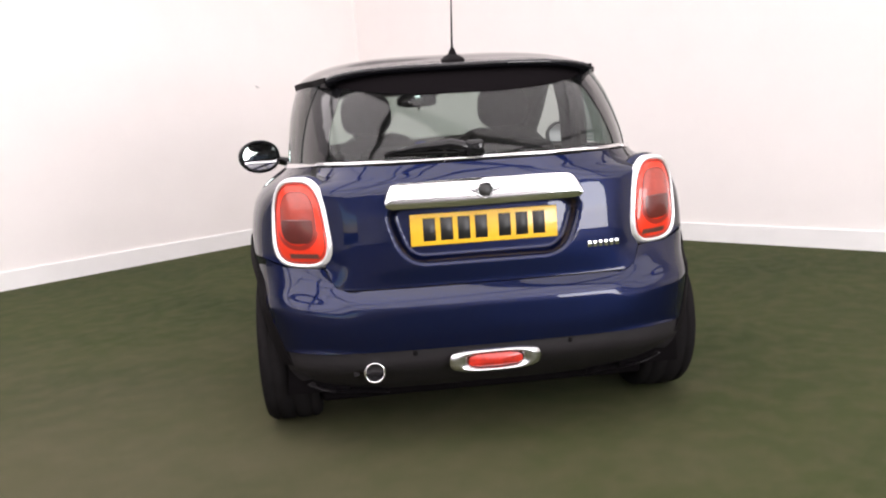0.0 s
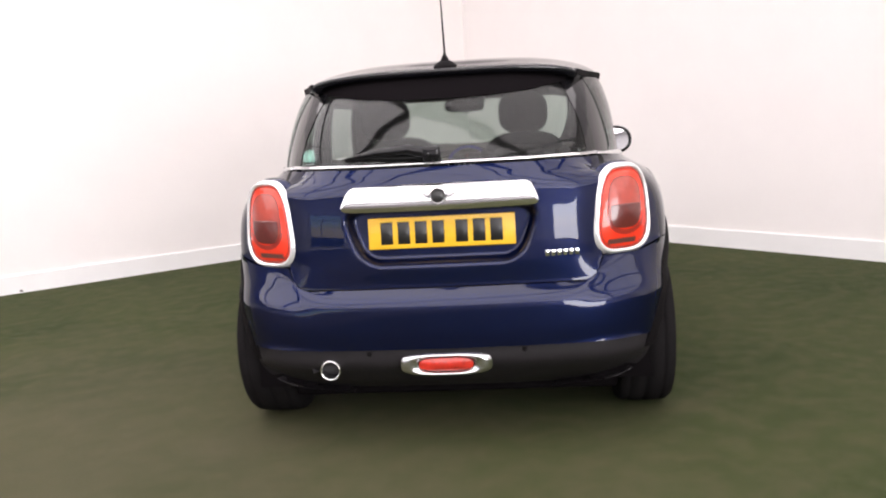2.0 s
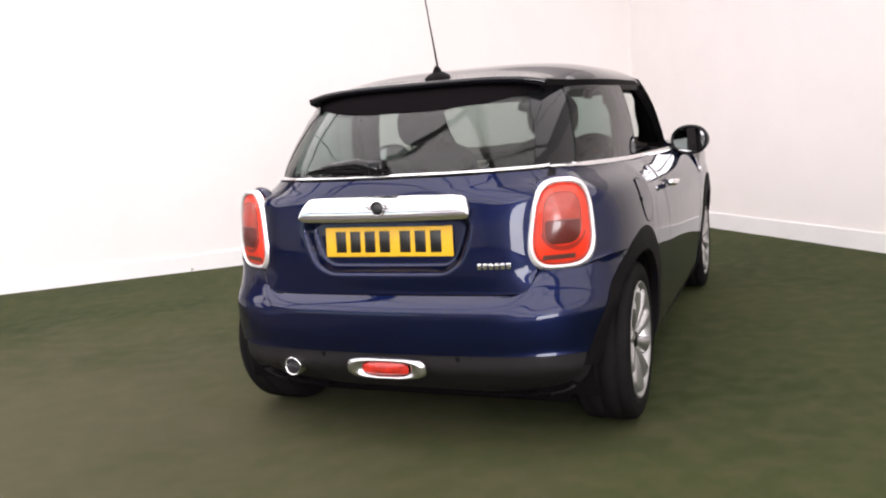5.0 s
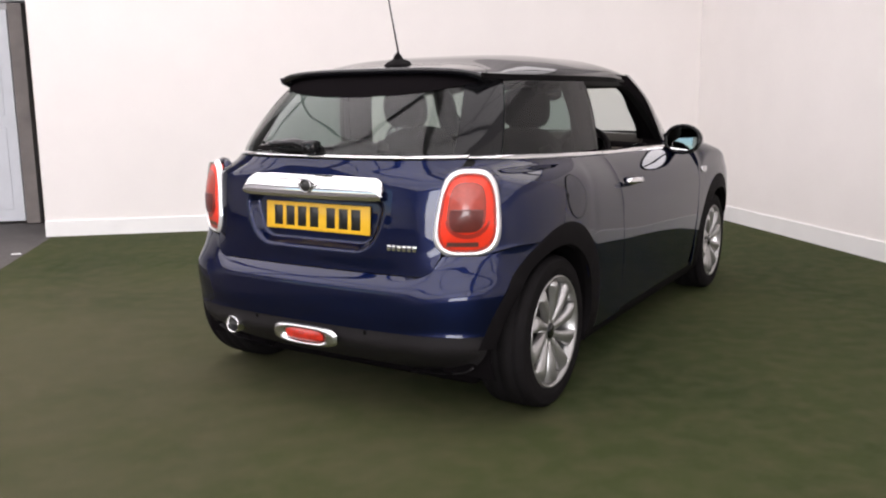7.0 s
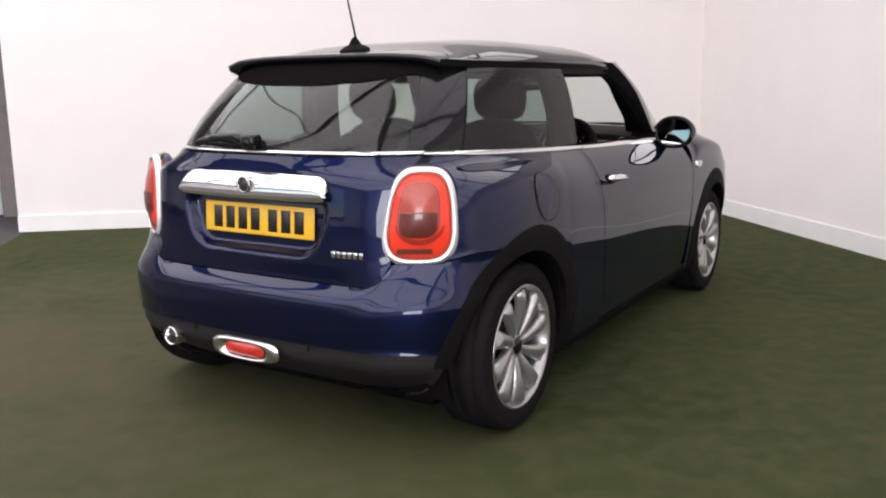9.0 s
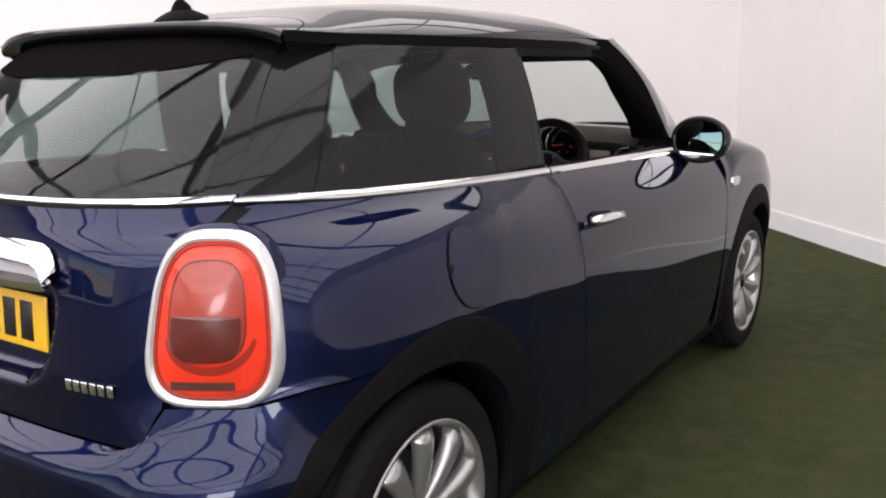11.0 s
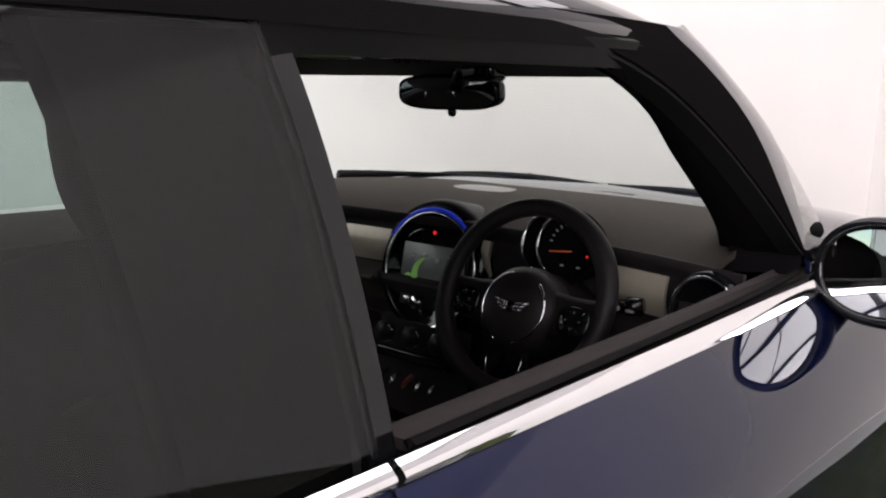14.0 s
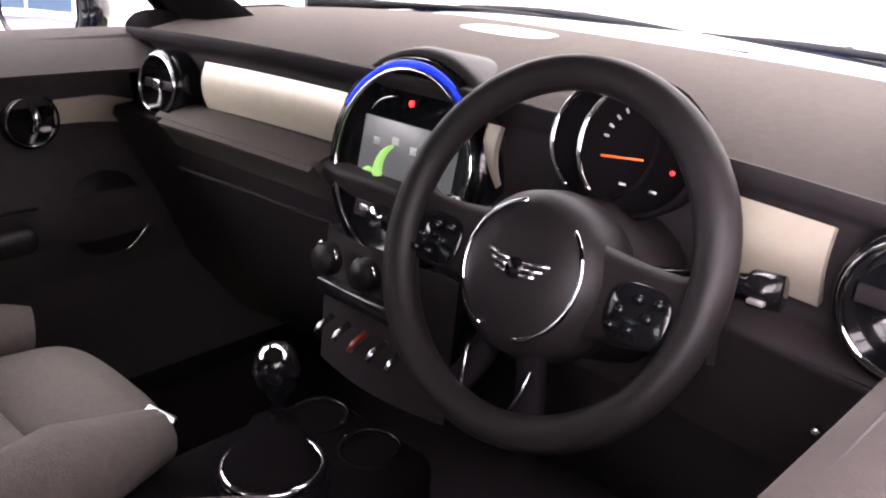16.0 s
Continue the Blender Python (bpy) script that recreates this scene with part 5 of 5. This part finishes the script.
part("windscreen_cowl_edge", tube([(x, cabin_front(x, 1.012) - 0.012, 1.010) for x in span(-0.655, 0.655, 41)], [0.006 + 0.012 * max(0.0, (abs(x) - 0.52) / 0.135) ** 2 for x in span(-0.655, 0.655, 41)], 8), SEAL, dash, "black edge along the windscreen base")
part("dash_speaker", dome(0.085, 0.050, 2.4, 0.003, frame_of((-0.10, 2.50, 1.0275), (1, 0.0, 0), (0.0, 1, 0))), SPEAKER, dash, "pale oval dash speaker grille")
part("demister_slot", round_box(-0.06, 2.685, 1.012, 0.20, 2.697, 1.0225, 0.003), SEAL, dash)

# outer vents
for s in L_R:
    vm = frame_of((s * 0.585 + (0.042 if s < 0 else 0.026), 2.155, 0.908 if s < 0 else 0.920), (1, -s * 0.10, 0), (0, 0.12, 1))
    if s < 0:
        vm = vm @ Matrix.Scale(0.86, 4)
    vent = part("air_vent", lathe([(0.066, -0.05), (0.066, 0.0), (0.060, 0.010), (0.052, 0.008), (0.049, -0.012), (0.0, -0.016)], 40, vm), GLOSS_BLACK, dash, "round black air vent with chrome ring")
    part("vent_ring", tube([vm @ Vector((0.055 * math.cos(a), 0.055 * math.sin(a), 0.010)) for a in span(0, math.tau, 41)[:-1]], 0.0032, 8, True), CHROME, vent)
    part("vent_blade", round_box(-0.047, -0.008, -0.002, 0.047, 0.008, 0.004, 0.002), DASH_LOW, vent).matrix_world = vm
    part("vent_knob", round_box(-0.010, -0.010, 0.002, 0.010, 0.010, 0.012, 0.003), SATIN, vent).matrix_world = vm

# round centre display
cm = frame_of((0.0, 2.192, 0.889), (1, 0, 0), (0, 0.20, 1))
disp = part("centre_display", lathe([(0.140, -0.09), (0.140, -0.01), (0.134, 0.012), (0.118, 0.012), (0.108, 0.002), (0.0, 0.0)], 64, cm), GLOSS_BLACK, dash, "round centre display with lit screen")
part("display_hood", lathe([(0.150, -0.18), (0.152, -0.02), (0.144, 0.004), (0.138, 0.0)], 48, cm @ Matrix.Rotation(radians(20), 4, "Z"), math.pi * 0.78), LEATHER, disp)
part("display_ring", tube([cm @ Vector((0.120 * math.cos(a), 0.120 * math.sin(a), 0.0140)) for a in span(0, math.tau, 65)[:-1]], 0.0030, 8, True), CHROME, disp, "chrome display ring")
part("light_ring", tube([cm @ Vector((0.1275 * math.cos(a), 0.1275 * math.sin(a), 0.0115)) for a in span(radians(50), radians(152), 36)], 0.0044, 8), BLUE_LED, disp, "blue glowing light ring")
def flat(name, x0, y0, x1, y1, z, material, parent, r=0.003, base=None):
    o = part(name, round_box(x0, y0, z - 0.002, x1, y1, z, r, 2), material, parent)
    o.matrix_world = cm if base is None else base
    return o


flat("screen", -0.085, -0.048, 0.085, 0.052, 0.0035, GREY_LED, disp)
arc = tube([cm @ Vector((-0.008 + 0.036 * math.cos(a), -0.012 + 0.036 * math.sin(a), 0.005)) for a in span(radians(115), radians(320), 22)], [0.002 + 0.006 * math.sin(math.pi * k / 21) for k in range(22)], 6)
part("screen_graphic", arc, GREEN_LED, disp, "green curved screen graphic")
part("screen_graphic", lathe([(0.0, 0.0055), (0.015, 0.0055), (0.016, 0.003)], 20, cm @ Matrix.Translation((-0.062, -0.03, 0))), GREEN_LED, disp)
for k in range(4):
    flat("screen_icon", -0.062 + 0.034 * k, 0.016 + 0.006 * (k % 2), -0.050 + 0.034 * k, 0.026 + 0.006 * (k % 2), 0.0042, WHITE_INK, disp, 0.001)
part("warning_light", lathe([(0.0, 0.0015), (0.0040, 0.0012), (0.0044, 0.0)], 14, cm @ Matrix.Translation((-0.006, 0.078, 0.002))), RED_LED, disp, "red warning light")
part("display_arc", tube([cm @ Vector((-0.03 + 0.045 * math.cos(a), 0.052 + 0.03 * math.sin(a), 0.004)) for a in span(radians(95), radians(165), 10)], 0.0012, 5), SATIN, disp)
flat("button_bar", -0.075, -0.082, 0.075, -0.060, 0.006, DASH_LOW, disp)
part("rotary_knob", lathe([(0.0, 0.020), (0.012, 0.020), (0.015, 0.016), (0.016, 0.0)], 24, cm @ Matrix.Translation((-0.02, -0.072, 0.004))), CHROME, disp)
for x in (-0.055, 0.03, 0.055):
    flat("display_button", x - 0.009, -0.078, x + 0.009, -0.064, 0.009, SATIN if x < 0 else DASH_LOW, disp, 0.002)

# centre stack
stack = part("centre_panel", sheet(lambda x, v: (x, 2.155 + 0.0 * v - 0.02 * math.cos(x / 0.13 * 1.5) + 0.015 * v, 0.58 + 0.20 * v), span(-0.125, 0.125, 13), span(0, 1, 8), centre=(0, 2.6, 0.7)), DASH_LOW, dash, "black centre panel with dials and toggles", solid=0.02)
for x in (-0.075, 0.0, 0.075):
    dm = frame_of((x, 2.132, 0.755), (1, 0, 0), (0, 0.12, 1))
    part("climate_dial", lathe([(0.0, 0.020), (0.018, 0.020), (0.021, 0.014), (0.023, 0.0)], 28, dm), LEATHER, stack, "black climate dial")
    # Highlights on the dial's edge, modelled as short chrome arcs.
    for a in (0.5, 2.3, 3.9, 5.4):
        part("dial_glint", tube([dm @ Vector((0.0235 * math.cos(b), 0.0235 * math.sin(b), 0.010)) for b in span(a - 0.28, a + 0.28, 5)], 0.0018, 5), CHROME, stack)
for k, x in enumerate((-0.07, -0.035, 0.0, 0.035, 0.07)):
    part("toggle_switch", tube([(x, 2.13, 0.672), (x, 2.108, 0.664), (x, 2.10, 0.655)], [0.0048, 0.0044, 0.0036], 8), RED_DARK if k == 2 else SATIN, stack, "red start toggle" if k == 2 else "chrome toggle switch")
part("switch_strip", round_box(-0.10, 2.125, 0.70, 0.10, 2.145, 0.722, 0.004), GLOSS_BLACK, stack)

# console, gear lever, cup holders
con = part("centre_console", round_box(-0.12, 1.05, 0.26, 0.12, 2.17, 0.525, 0.03), LINER, car, "black centre console")
gm = Matrix.Translation((0.036, 1.968, 0.556))
gear = part("gear_lever", lathe([(0.062, 0.0), (0.050, 0.02), (0.040, 0.025), (0.030, 0.06), (0.016, 0.058), (0.010, 0.066), (0.009, 0.075)], 24, gm @ Matrix.Rotation(radians(-6), 4, "X")), LINER, con, "gear lever with leather boot and chrome knob")
part("gear_knob", lathe([(0.0, 0.042), (0.012, 0.040), (0.024, 0.028), (0.028, 0.010), (0.024, -0.010), (0.014, -0.026), (0.009, -0.034)], 28, Matrix.Translation((0.002, 2.000, 0.652))), GLOSS_BLACK, gear, "gloss black ball gear knob")
part("gear_knob_cap", lathe([(0.0, 0.0445), (0.016, 0.040), (0.022, 0.033)], 24, Matrix.Translation((0.002, 2.000, 0.652))), CHROME, gear)
part("boot_ring", tube([gm @ Vector((0.058 * math.cos(a), 0.058 * math.sin(a), 0.004)) for a in span(0, math.tau, 41)[:-1]], 0.0055, 8, True), CHROME, con, "chrome gear boot ring")
part("boot_collar", lathe([(0.068, -0.06), (0.066, -0.004), (0.056, 0.0)], 36, gm), GLOSS_BLACK, con)
for x in (-0.052, 0.052):
    part("cup_holder", lathe([(0.0, -0.05), (0.034, -0.05), (0.036, 0.0), (0.041, 0.0), (0.043, -0.02)], 30, Matrix.Translation((x, 2.105, 0.528))), LINER, con, "round cup holder")
    part("cup_rim", tube([(x + 0.039 * math.cos(a), 2.105 + 0.039 * math.sin(a), 0.531) for a in span(0.2, 3.4, 22)], 0.0016, 6), GLOSS_BLACK, con)

# instrument pod and steering wheel
im = frame_of((0.345, 2.165, 0.990), (1, -0.0, 0), (0, 0.30, 1))
pod = part("instrument_pod", lathe([(0.060, -0.035), (0.067, -0.005), (0.064, 0.006), (0.060, 0.003), (0.057, -0.010), (0.0, -0.010)], 48, im), LINER, dash, "round rev counter and speedometer pod")
part("pod_ring", tube([im @ Vector((0.0615 * math.cos(a), 0.0615 * math.sin(a), 0.007)) for a in span(radians(95), radians(235), 30)], 0.0030, 8), CHROME, pod, "chrome dial ring")
im2 = frame_of((0.300, 2.172, 0.988), (1, 0, 0), (0, 0.30, 1))
part("side_dial", lathe([(0.054, -0.035), (0.061, -0.004), (0.058, 0.003), (0.053, -0.008), (0.0, -0.008)], 40, im2), LINER, pod)
part("pod_ring", tube([im2 @ Vector((0.057 * math.cos(a), 0.057 * math.sin(a), 0.004)) for a in span(radians(95), radians(245), 30)], 0.0030, 8), CHROME, pod, "chrome dial ring")
part("needle", tube([im @ Vector((-0.040, -0.014, -0.003)), im @ Vector((0.006, -0.009, -0.003))], 0.0012, 6), NEEDLE, pod, "orange dial needle")
part("pod_light", lathe([(0.0, 0.0012), (0.0022, 0.001), (0.0025, 0.0)], 12, im @ Matrix.Translation((0.036, -0.014, -0.009))), RED_LED, pod, "red warning light")
for a in (172, 158, 144, 130, 116, 102, 88, 74, 60, 46):
    o = part("dial_mark", round_box(-0.0012, -0.0028, 0.0, 0.0012, 0.0028, 0.001, 0.0003, 1), WHITE_INK, pod)
    o.matrix_world = im @ Matrix.Translation((0.044 * math.cos(radians(a)), 0.044 * math.sin(radians(a)), -0.0095)) @ Matrix.Rotation(radians(a - 90), 4, "Z")
for x, y in ((-0.012, -0.036), (0.022, -0.036)):
    o = part("dial_mark", round_box(x - 0.004, y - 0.0014, -0.0095, x + 0.004, y + 0.0014, -0.0085, 0.0004, 1), WHITE_INK, pod)
    o.matrix_world = im
part("steering_column", tube([(0.322, 2.22, 0.825), (0.322, 2.11, 0.868), (0.322, 2.07, 0.884)], [0.085, 0.078, 0.066], 20), DASH_LOW, dash)

TILT_W = radians(24)
sm = frame_of((0.322, 2.030, 0.898), (1, 0, 0), (0, math.sin(TILT_W), math.cos(TILT_W)))
rim_pts = [sm @ Vector((0.160 * math.cos(a), 0.160 * math.sin(a), 0.0)) for a in span(0, math.tau, 73)[:-1]]
rim = tube(rim_pts, [0.0165 + 0.002 * max(0.0, math.cos(2 * (math.tau * k / 72 - 0.6))) ** 2 for k in range(72)], 14, True)
wheel = part("steering_wheel", rim, LEATHER, car, "black leather three-spoke steering wheel with winged badge")
sm = sm @ Matrix.Translation((-0.004, -0.022, 0))
hub = part("wheel_hub", lathe([(0.0, 0.020), (0.030, 0.019), (0.058, 0.012), (0.074, -0.002), (0.080, -0.03), (0.078, -0.055), (0.06, -0.075)], 44, sm), LEATHER, wheel, "padded airbag hub")
for a0, a1 in ((radians(104), radians(250)), (radians(-74), radians(48))):
    part("hub_arc", tube([sm @ Vector((0.0615 * math.cos(a), 0.0615 * math.sin(a), 0.0118)) for a in span(a0, a1, 26)], 0.0023, 6), CHROME, wheel, "chrome arc round the hub")
for sx in L_R:
    for k in range(3):
        part("badge_bar", tube([sm @ Vector((sx * 0.008, 0.006 - 0.0055 * k, 0.0205)), sm @ Vector((sx * (0.034 - 0.006 * k), 0.010 - 0.0065 * k, 0.0185))], 0.0021, 5), SATIN, wheel)
part("badge_disc", lathe([(0.0, 0.0225), (0.009, 0.022), (0.010, 0.019)], 20, sm), GLOSS_BLACK, wheel)


def spoke(pts, widths, thick=0.02):
    bm = bmesh.new()
    rows = []
    for i, p in enumerate(pts):
        p = Vector(p)
        d = (Vector(pts[min(i + 1, len(pts) - 1)]) - Vector(pts[max(i - 1, 0)])).normalized()
        n = Vector((-d.y, d.x, 0))
        w = widths[i]
        rows.append([bm.verts.new(sm @ (p + n * w * q + Vector((0, 0, h)))) for q, h in ((-1, -thick), (-1, -0.004), (-0.7, 0.002), (0.7, 0.002), (1, -0.004), (1, -thick))])
    for a, b in zip(rows, rows[1:]):
        for j in range(6):
            bm.faces.new((a[j], a[(j + 1) % 6], b[(j + 1) % 6], b[j]))
    bmesh.ops.recalc_face_normals(bm, faces=bm.faces)
    return bm


for sx in L_R:
    part("spoke", spoke([(sx * 0.06, 0.004, -0.004), (sx * 0.10, 0.004, -0.006), (sx * 0.14, 0.010, -0.004), (sx * 0.172, 0.016, 0.0)], [0.040, 0.036, 0.030, 0.034]), LEATHER, wheel)
    part("button_pad", dome(0.030, 0.026, 2.8, 0.006, sm @ Matrix.Translation((sx * 0.112, -0.002, -0.002)), base=0.004), GLOSS_BLACK, wheel, "gloss black button pad")
    for bx, by in ((0.0, 0.013), (0.0, -0.013), (0.013, 0.0), (-0.013, 0.0), (0.018, 0.014), (-0.017, -0.014)):
        part("button", lathe([(0.0, 0.009), (0.0035, 0.009), (0.0045, 0.003)], 10, sm @ Matrix.Translation((sx * 0.112 + bx, -0.002 + by, -0.001))), GLOSS_BLACK, wheel)
    part("lower_spoke", spoke([(sx * 0.022, -0.062, -0.006), (sx * 0.030, -0.09, -0.010), (sx * 0.040, -0.115, -0.006), (sx * 0.050, -0.138, 0.0)], [0.014, 0.012, 0.013, 0.018]), LINER, wheel)
    part("spoke_edge", tube([sm @ Vector((sx * 0.036, -0.080, -0.002)), sm @ Vector((sx * 0.034, -0.10, -0.004)), sm @ Vector((sx * 0.026, -0.128, -0.002))], 0.0016, 5), SATIN, wheel)
for sx, tip in ((1, "wiper_stalk"), (-1, "indicator_stalk")):
    part(tip, tube([(0.322 + sx * 0.07, 2.085, 0.900), (0.322 + sx * 0.15, 2.095, 0.915), (0.322 + sx * 0.178, 2.098, 0.919), (0.322 + sx * 0.182, 2.098, 0.920), (0.322 + sx * 0.206, 2.10, 0.922)] if sx > 0 else [(0.252, 2.085, 0.894), (0.20, 2.09, 0.898), (0.185, 2.092, 0.899), (0.182, 2.092, 0.899), (0.168, 2.094, 0.900)], [0.008, 0.011, 0.012, 0.016, 0.015], 14), GLOSS_BLACK, dash, "black column stalk with white marks")
for k, (a, b) in enumerate(((0.150, 0.160), (0.168, 0.174), (0.186, 0.200))):
    part("stalk_mark", round_box(0.322 + a, 2.0815 - 0.0015 * k, 0.914, 0.322 + b, 2.0845, 0.918 + 0.003 * (k % 2), 0.0008, 1), SPEAKER, dash)
part("ignition_cap", lathe([(0.0, 0.007), (0.004, 0.006), (0.005, 0.0)], 14, frame_of((0.562, 2.150, 0.790), (1, 0, 0), (0, 0.2, 1))), SATIN, dash)

# interior mirror and visors
mm = frame_of((-0.016, 2.262, 1.240), (1, 0.20, 0), (0, -0.10, 1))
im_ = part("interior_mirror", dome(0.118, 0.036, 3.4, 0.004, mm, base=0.03), GLOSS_BLACK, car, "black interior mirror")
part("mirror_face", dome(0.110, 0.030, 3.4, 0.001, mm @ Matrix.Translation((0, 0, 0.0045))), MIRROR, im_)
part("mirror_stalk", tube([(0.0, 2.285, 1.245), (0.01, 2.285, 1.28), (0.01, 2.27, 1.33)], [0.03, 0.028, 0.03], 12), GLOSS_BLACK, im_)
part("sensor_housing", round_box(0.03, 2.24, 1.262, 0.115, 2.30, 1.318, 0.016), GLOSS_BLACK, im_, "black sensor housing")
part("mirror_button", lathe([(0.0, 0.006), (0.009, 0.004), (0.010, 0.0)], 14, mm @ Matrix.Translation((0.01, -0.040, 0.0))), GLOSS_BLACK, im_)
for s in L_R:
    part("sun_visor", round_box(s * 0.28 - 0.16, 2.02, 1.332, s * 0.28 + 0.16, 2.20, 1.352, 0.009), LINING, car, "folded black sun visor")
cl = part("visor_tag", round_box(-0.115, 2.20, 1.318, -0.005, 2.206, 1.330, 0.002), PAPER, car, "pale tag at the visor")
for k in range(4):
    x = -0.10 + 0.028 * k
    part("tag_ring", tube([(x + 0.008 * math.cos(a), 2.20, 1.308 + 0.008 * math.sin(a)) for a in span(0, math.tau, 17)[:-1]], 0.003, 6, True), SEAL, cl)

# seats
def seat(x, dy, hx, hy):
    st = part("front_seat", dome(0.235, 0.25, 3.6, 0.035, frame_of((x, 1.655, 0.50), (1, 0, 0), (0, 1, 0.16)), base=0.14), FABRIC, car, "grey cloth front seat with side bolsters")
    for s in L_R:
        part("bolster", tube([(x + s * 0.215, 1.45, 0.53), (x + s * 0.222, 1.62, 0.555), (x + s * 0.215, 1.78, 0.575), (x + s * 0.190, 1.90, 0.560)], [0.055, 0.062, 0.060, 0.035], 14), FABRIC, st)
        part("back_bolster", tube([(x + s * 0.20, 1.43 + dy, 0.56), (x + s * 0.21, 1.40 + dy, 0.72), (x + s * 0.205, 1.36 + dy, 0.90), (x + s * 0.17, 1.33 + dy, 1.0)], [0.05, 0.06, 0.055, 0.03], 14), SEAT_DARK, st)
    part("thigh_pad", dome(0.165, 0.085, 3.2, 0.045, frame_of((x, 1.872, 0.540), (1, 0, 0), (0, 1, -0.10)), base=0.09), FABRIC, st)
    part("backrest", dome(0.22, 0.29, 3.2, 0.04, frame_of((x, 1.385 + dy, 0.78), (1, 0, 0), (0, -0.2, 1)), base=0.11), SEAT_DARK, st, "black cloth backrest")
    hr = dome(0.118, 0.098, 2.8, 0.035, frame_of((x + hx, 1.355 + hy, 1.175), (1, 0, 0), (0, -0.12, 1)), base=0.06)
    part("headrest", hr, SEAT_DARK, st, "black cloth headrest")
    part("headrest_back", dome(0.116, 0.096, 2.8, 0.03, frame_of((x + hx, 1.415 + hy, 1.172), (-1, 0, 0), (0, -0.12, 1))), SEAT_DARK, st)
    for s in L_R:
        part("headrest_post", tube([(x + hx + s * 0.06, 1.39 + hy, 1.0), (x + hx + s * 0.06, 1.385 + hy, 1.10)], 0.006, 8), CHROME, st)
    return st


seat(-0.298, -0.07, -0.052, -0.09)
seat(0.315, -0.12, 0.0, -0.03)
bk = part("belt_tongue", round_box(-0.022, -0.010, -0.004, 0.022, 0.010, 0.004, 0.003), SATIN, car, "metal belt buckle tongue")
bk.matrix_world = pose(-0.150, 1.925, 0.556, 10, 20, 35)
part("tongue_bar", tube([pose(-0.150, 1.925, 0.556, 10, 20, 35) @ Vector(p) for p in ((0.02, -0.01, 0), (0.042, -0.008, 0), (0.042, 0.008, 0), (0.02, 0.010, 0))], 0.003, 6), CHROME, bk)
for x in (-0.36, 0.36):
    rs = part("rear_seat", dome(0.25, 0.26, 3.6, 0.04, frame_of((x * 0.8, 0.80, 0.72), (1, 0, 0), (0, -0.25, 1)), base=0.10), SEAT_DARK, car, "dark cloth rear seat")
    part("rear_cushion", dome(0.25, 0.20, 3.6, 0.04, frame_of((x * 0.8, 1.03, 0.48), (1, 0, 0), (0, 1, 0.1)), base=0.12), SEAT_DARK, rs)
    part("rear_headrest", dome(0.11, 0.045, 3.0, 0.03, frame_of((x * 0.8, 0.745, 0.985), (1, 0, 0), (0, -0.2, 1)), base=0.05), SEAT_DARK, rs)

# belts on the centre pillars and handles
for s in L_R:
    part("seat_belt", sheet(lambda t, v: (s * (0.628 - 0.0 * t), 1.17 + 0.045 * v + 0.05 * t, 1.23 - 0.62 * t), span(0, 1, 8), [0, 1], centre=None), SEAL, car, solid=0.003)
    part("belt_guide", round_box(s * 0.618 - 0.02, 1.150, 1.215, s * 0.618 + 0.02, 1.225, 1.255, 0.01), DASH_LOW, car)
    part("grab_handle", tube([(s * 0.60, 0.86, 1.292), (s * 0.585, 0.88, 1.255), (s * 0.58, 0.98, 1.25), (s * 0.60, 1.00, 1.292)], 0.010, 8), GLOSS_BLACK, car)

# wipers and washer jets before the windscreen
for x0, x1 in ((-0.50, 0.02), (0.0, 0.52)):
    pts = [(x, cabin_front(x, 1.0) + 0.012, 0.992 + 0.010 * math.sin(3.14 * (x - x0) / (x1 - x0))) for x in span(x0, x1, 9)]
    w = part("front_wiper", tube(pts, 0.009, 8), SEAL, car, "black front wiper")
    part("wiper_hinge", tube([pts[-1], (x1 + 0.02, cabin_front(x1, 1.0) + 0.05, 0.985)], [0.012, 0.015], 8), SEAL, w)
for x in (-0.256, 0.256):
    part("washer_jet", dome(0.014, 0.018, 2.5, 0.014, Matrix.Translation((x, 2.93, 0.995))), GLOSS_BLACK, car)
dash.location = (-0.008, 0.020, -0.016)
wheel.location = (0.008, 0.020, 0.006)
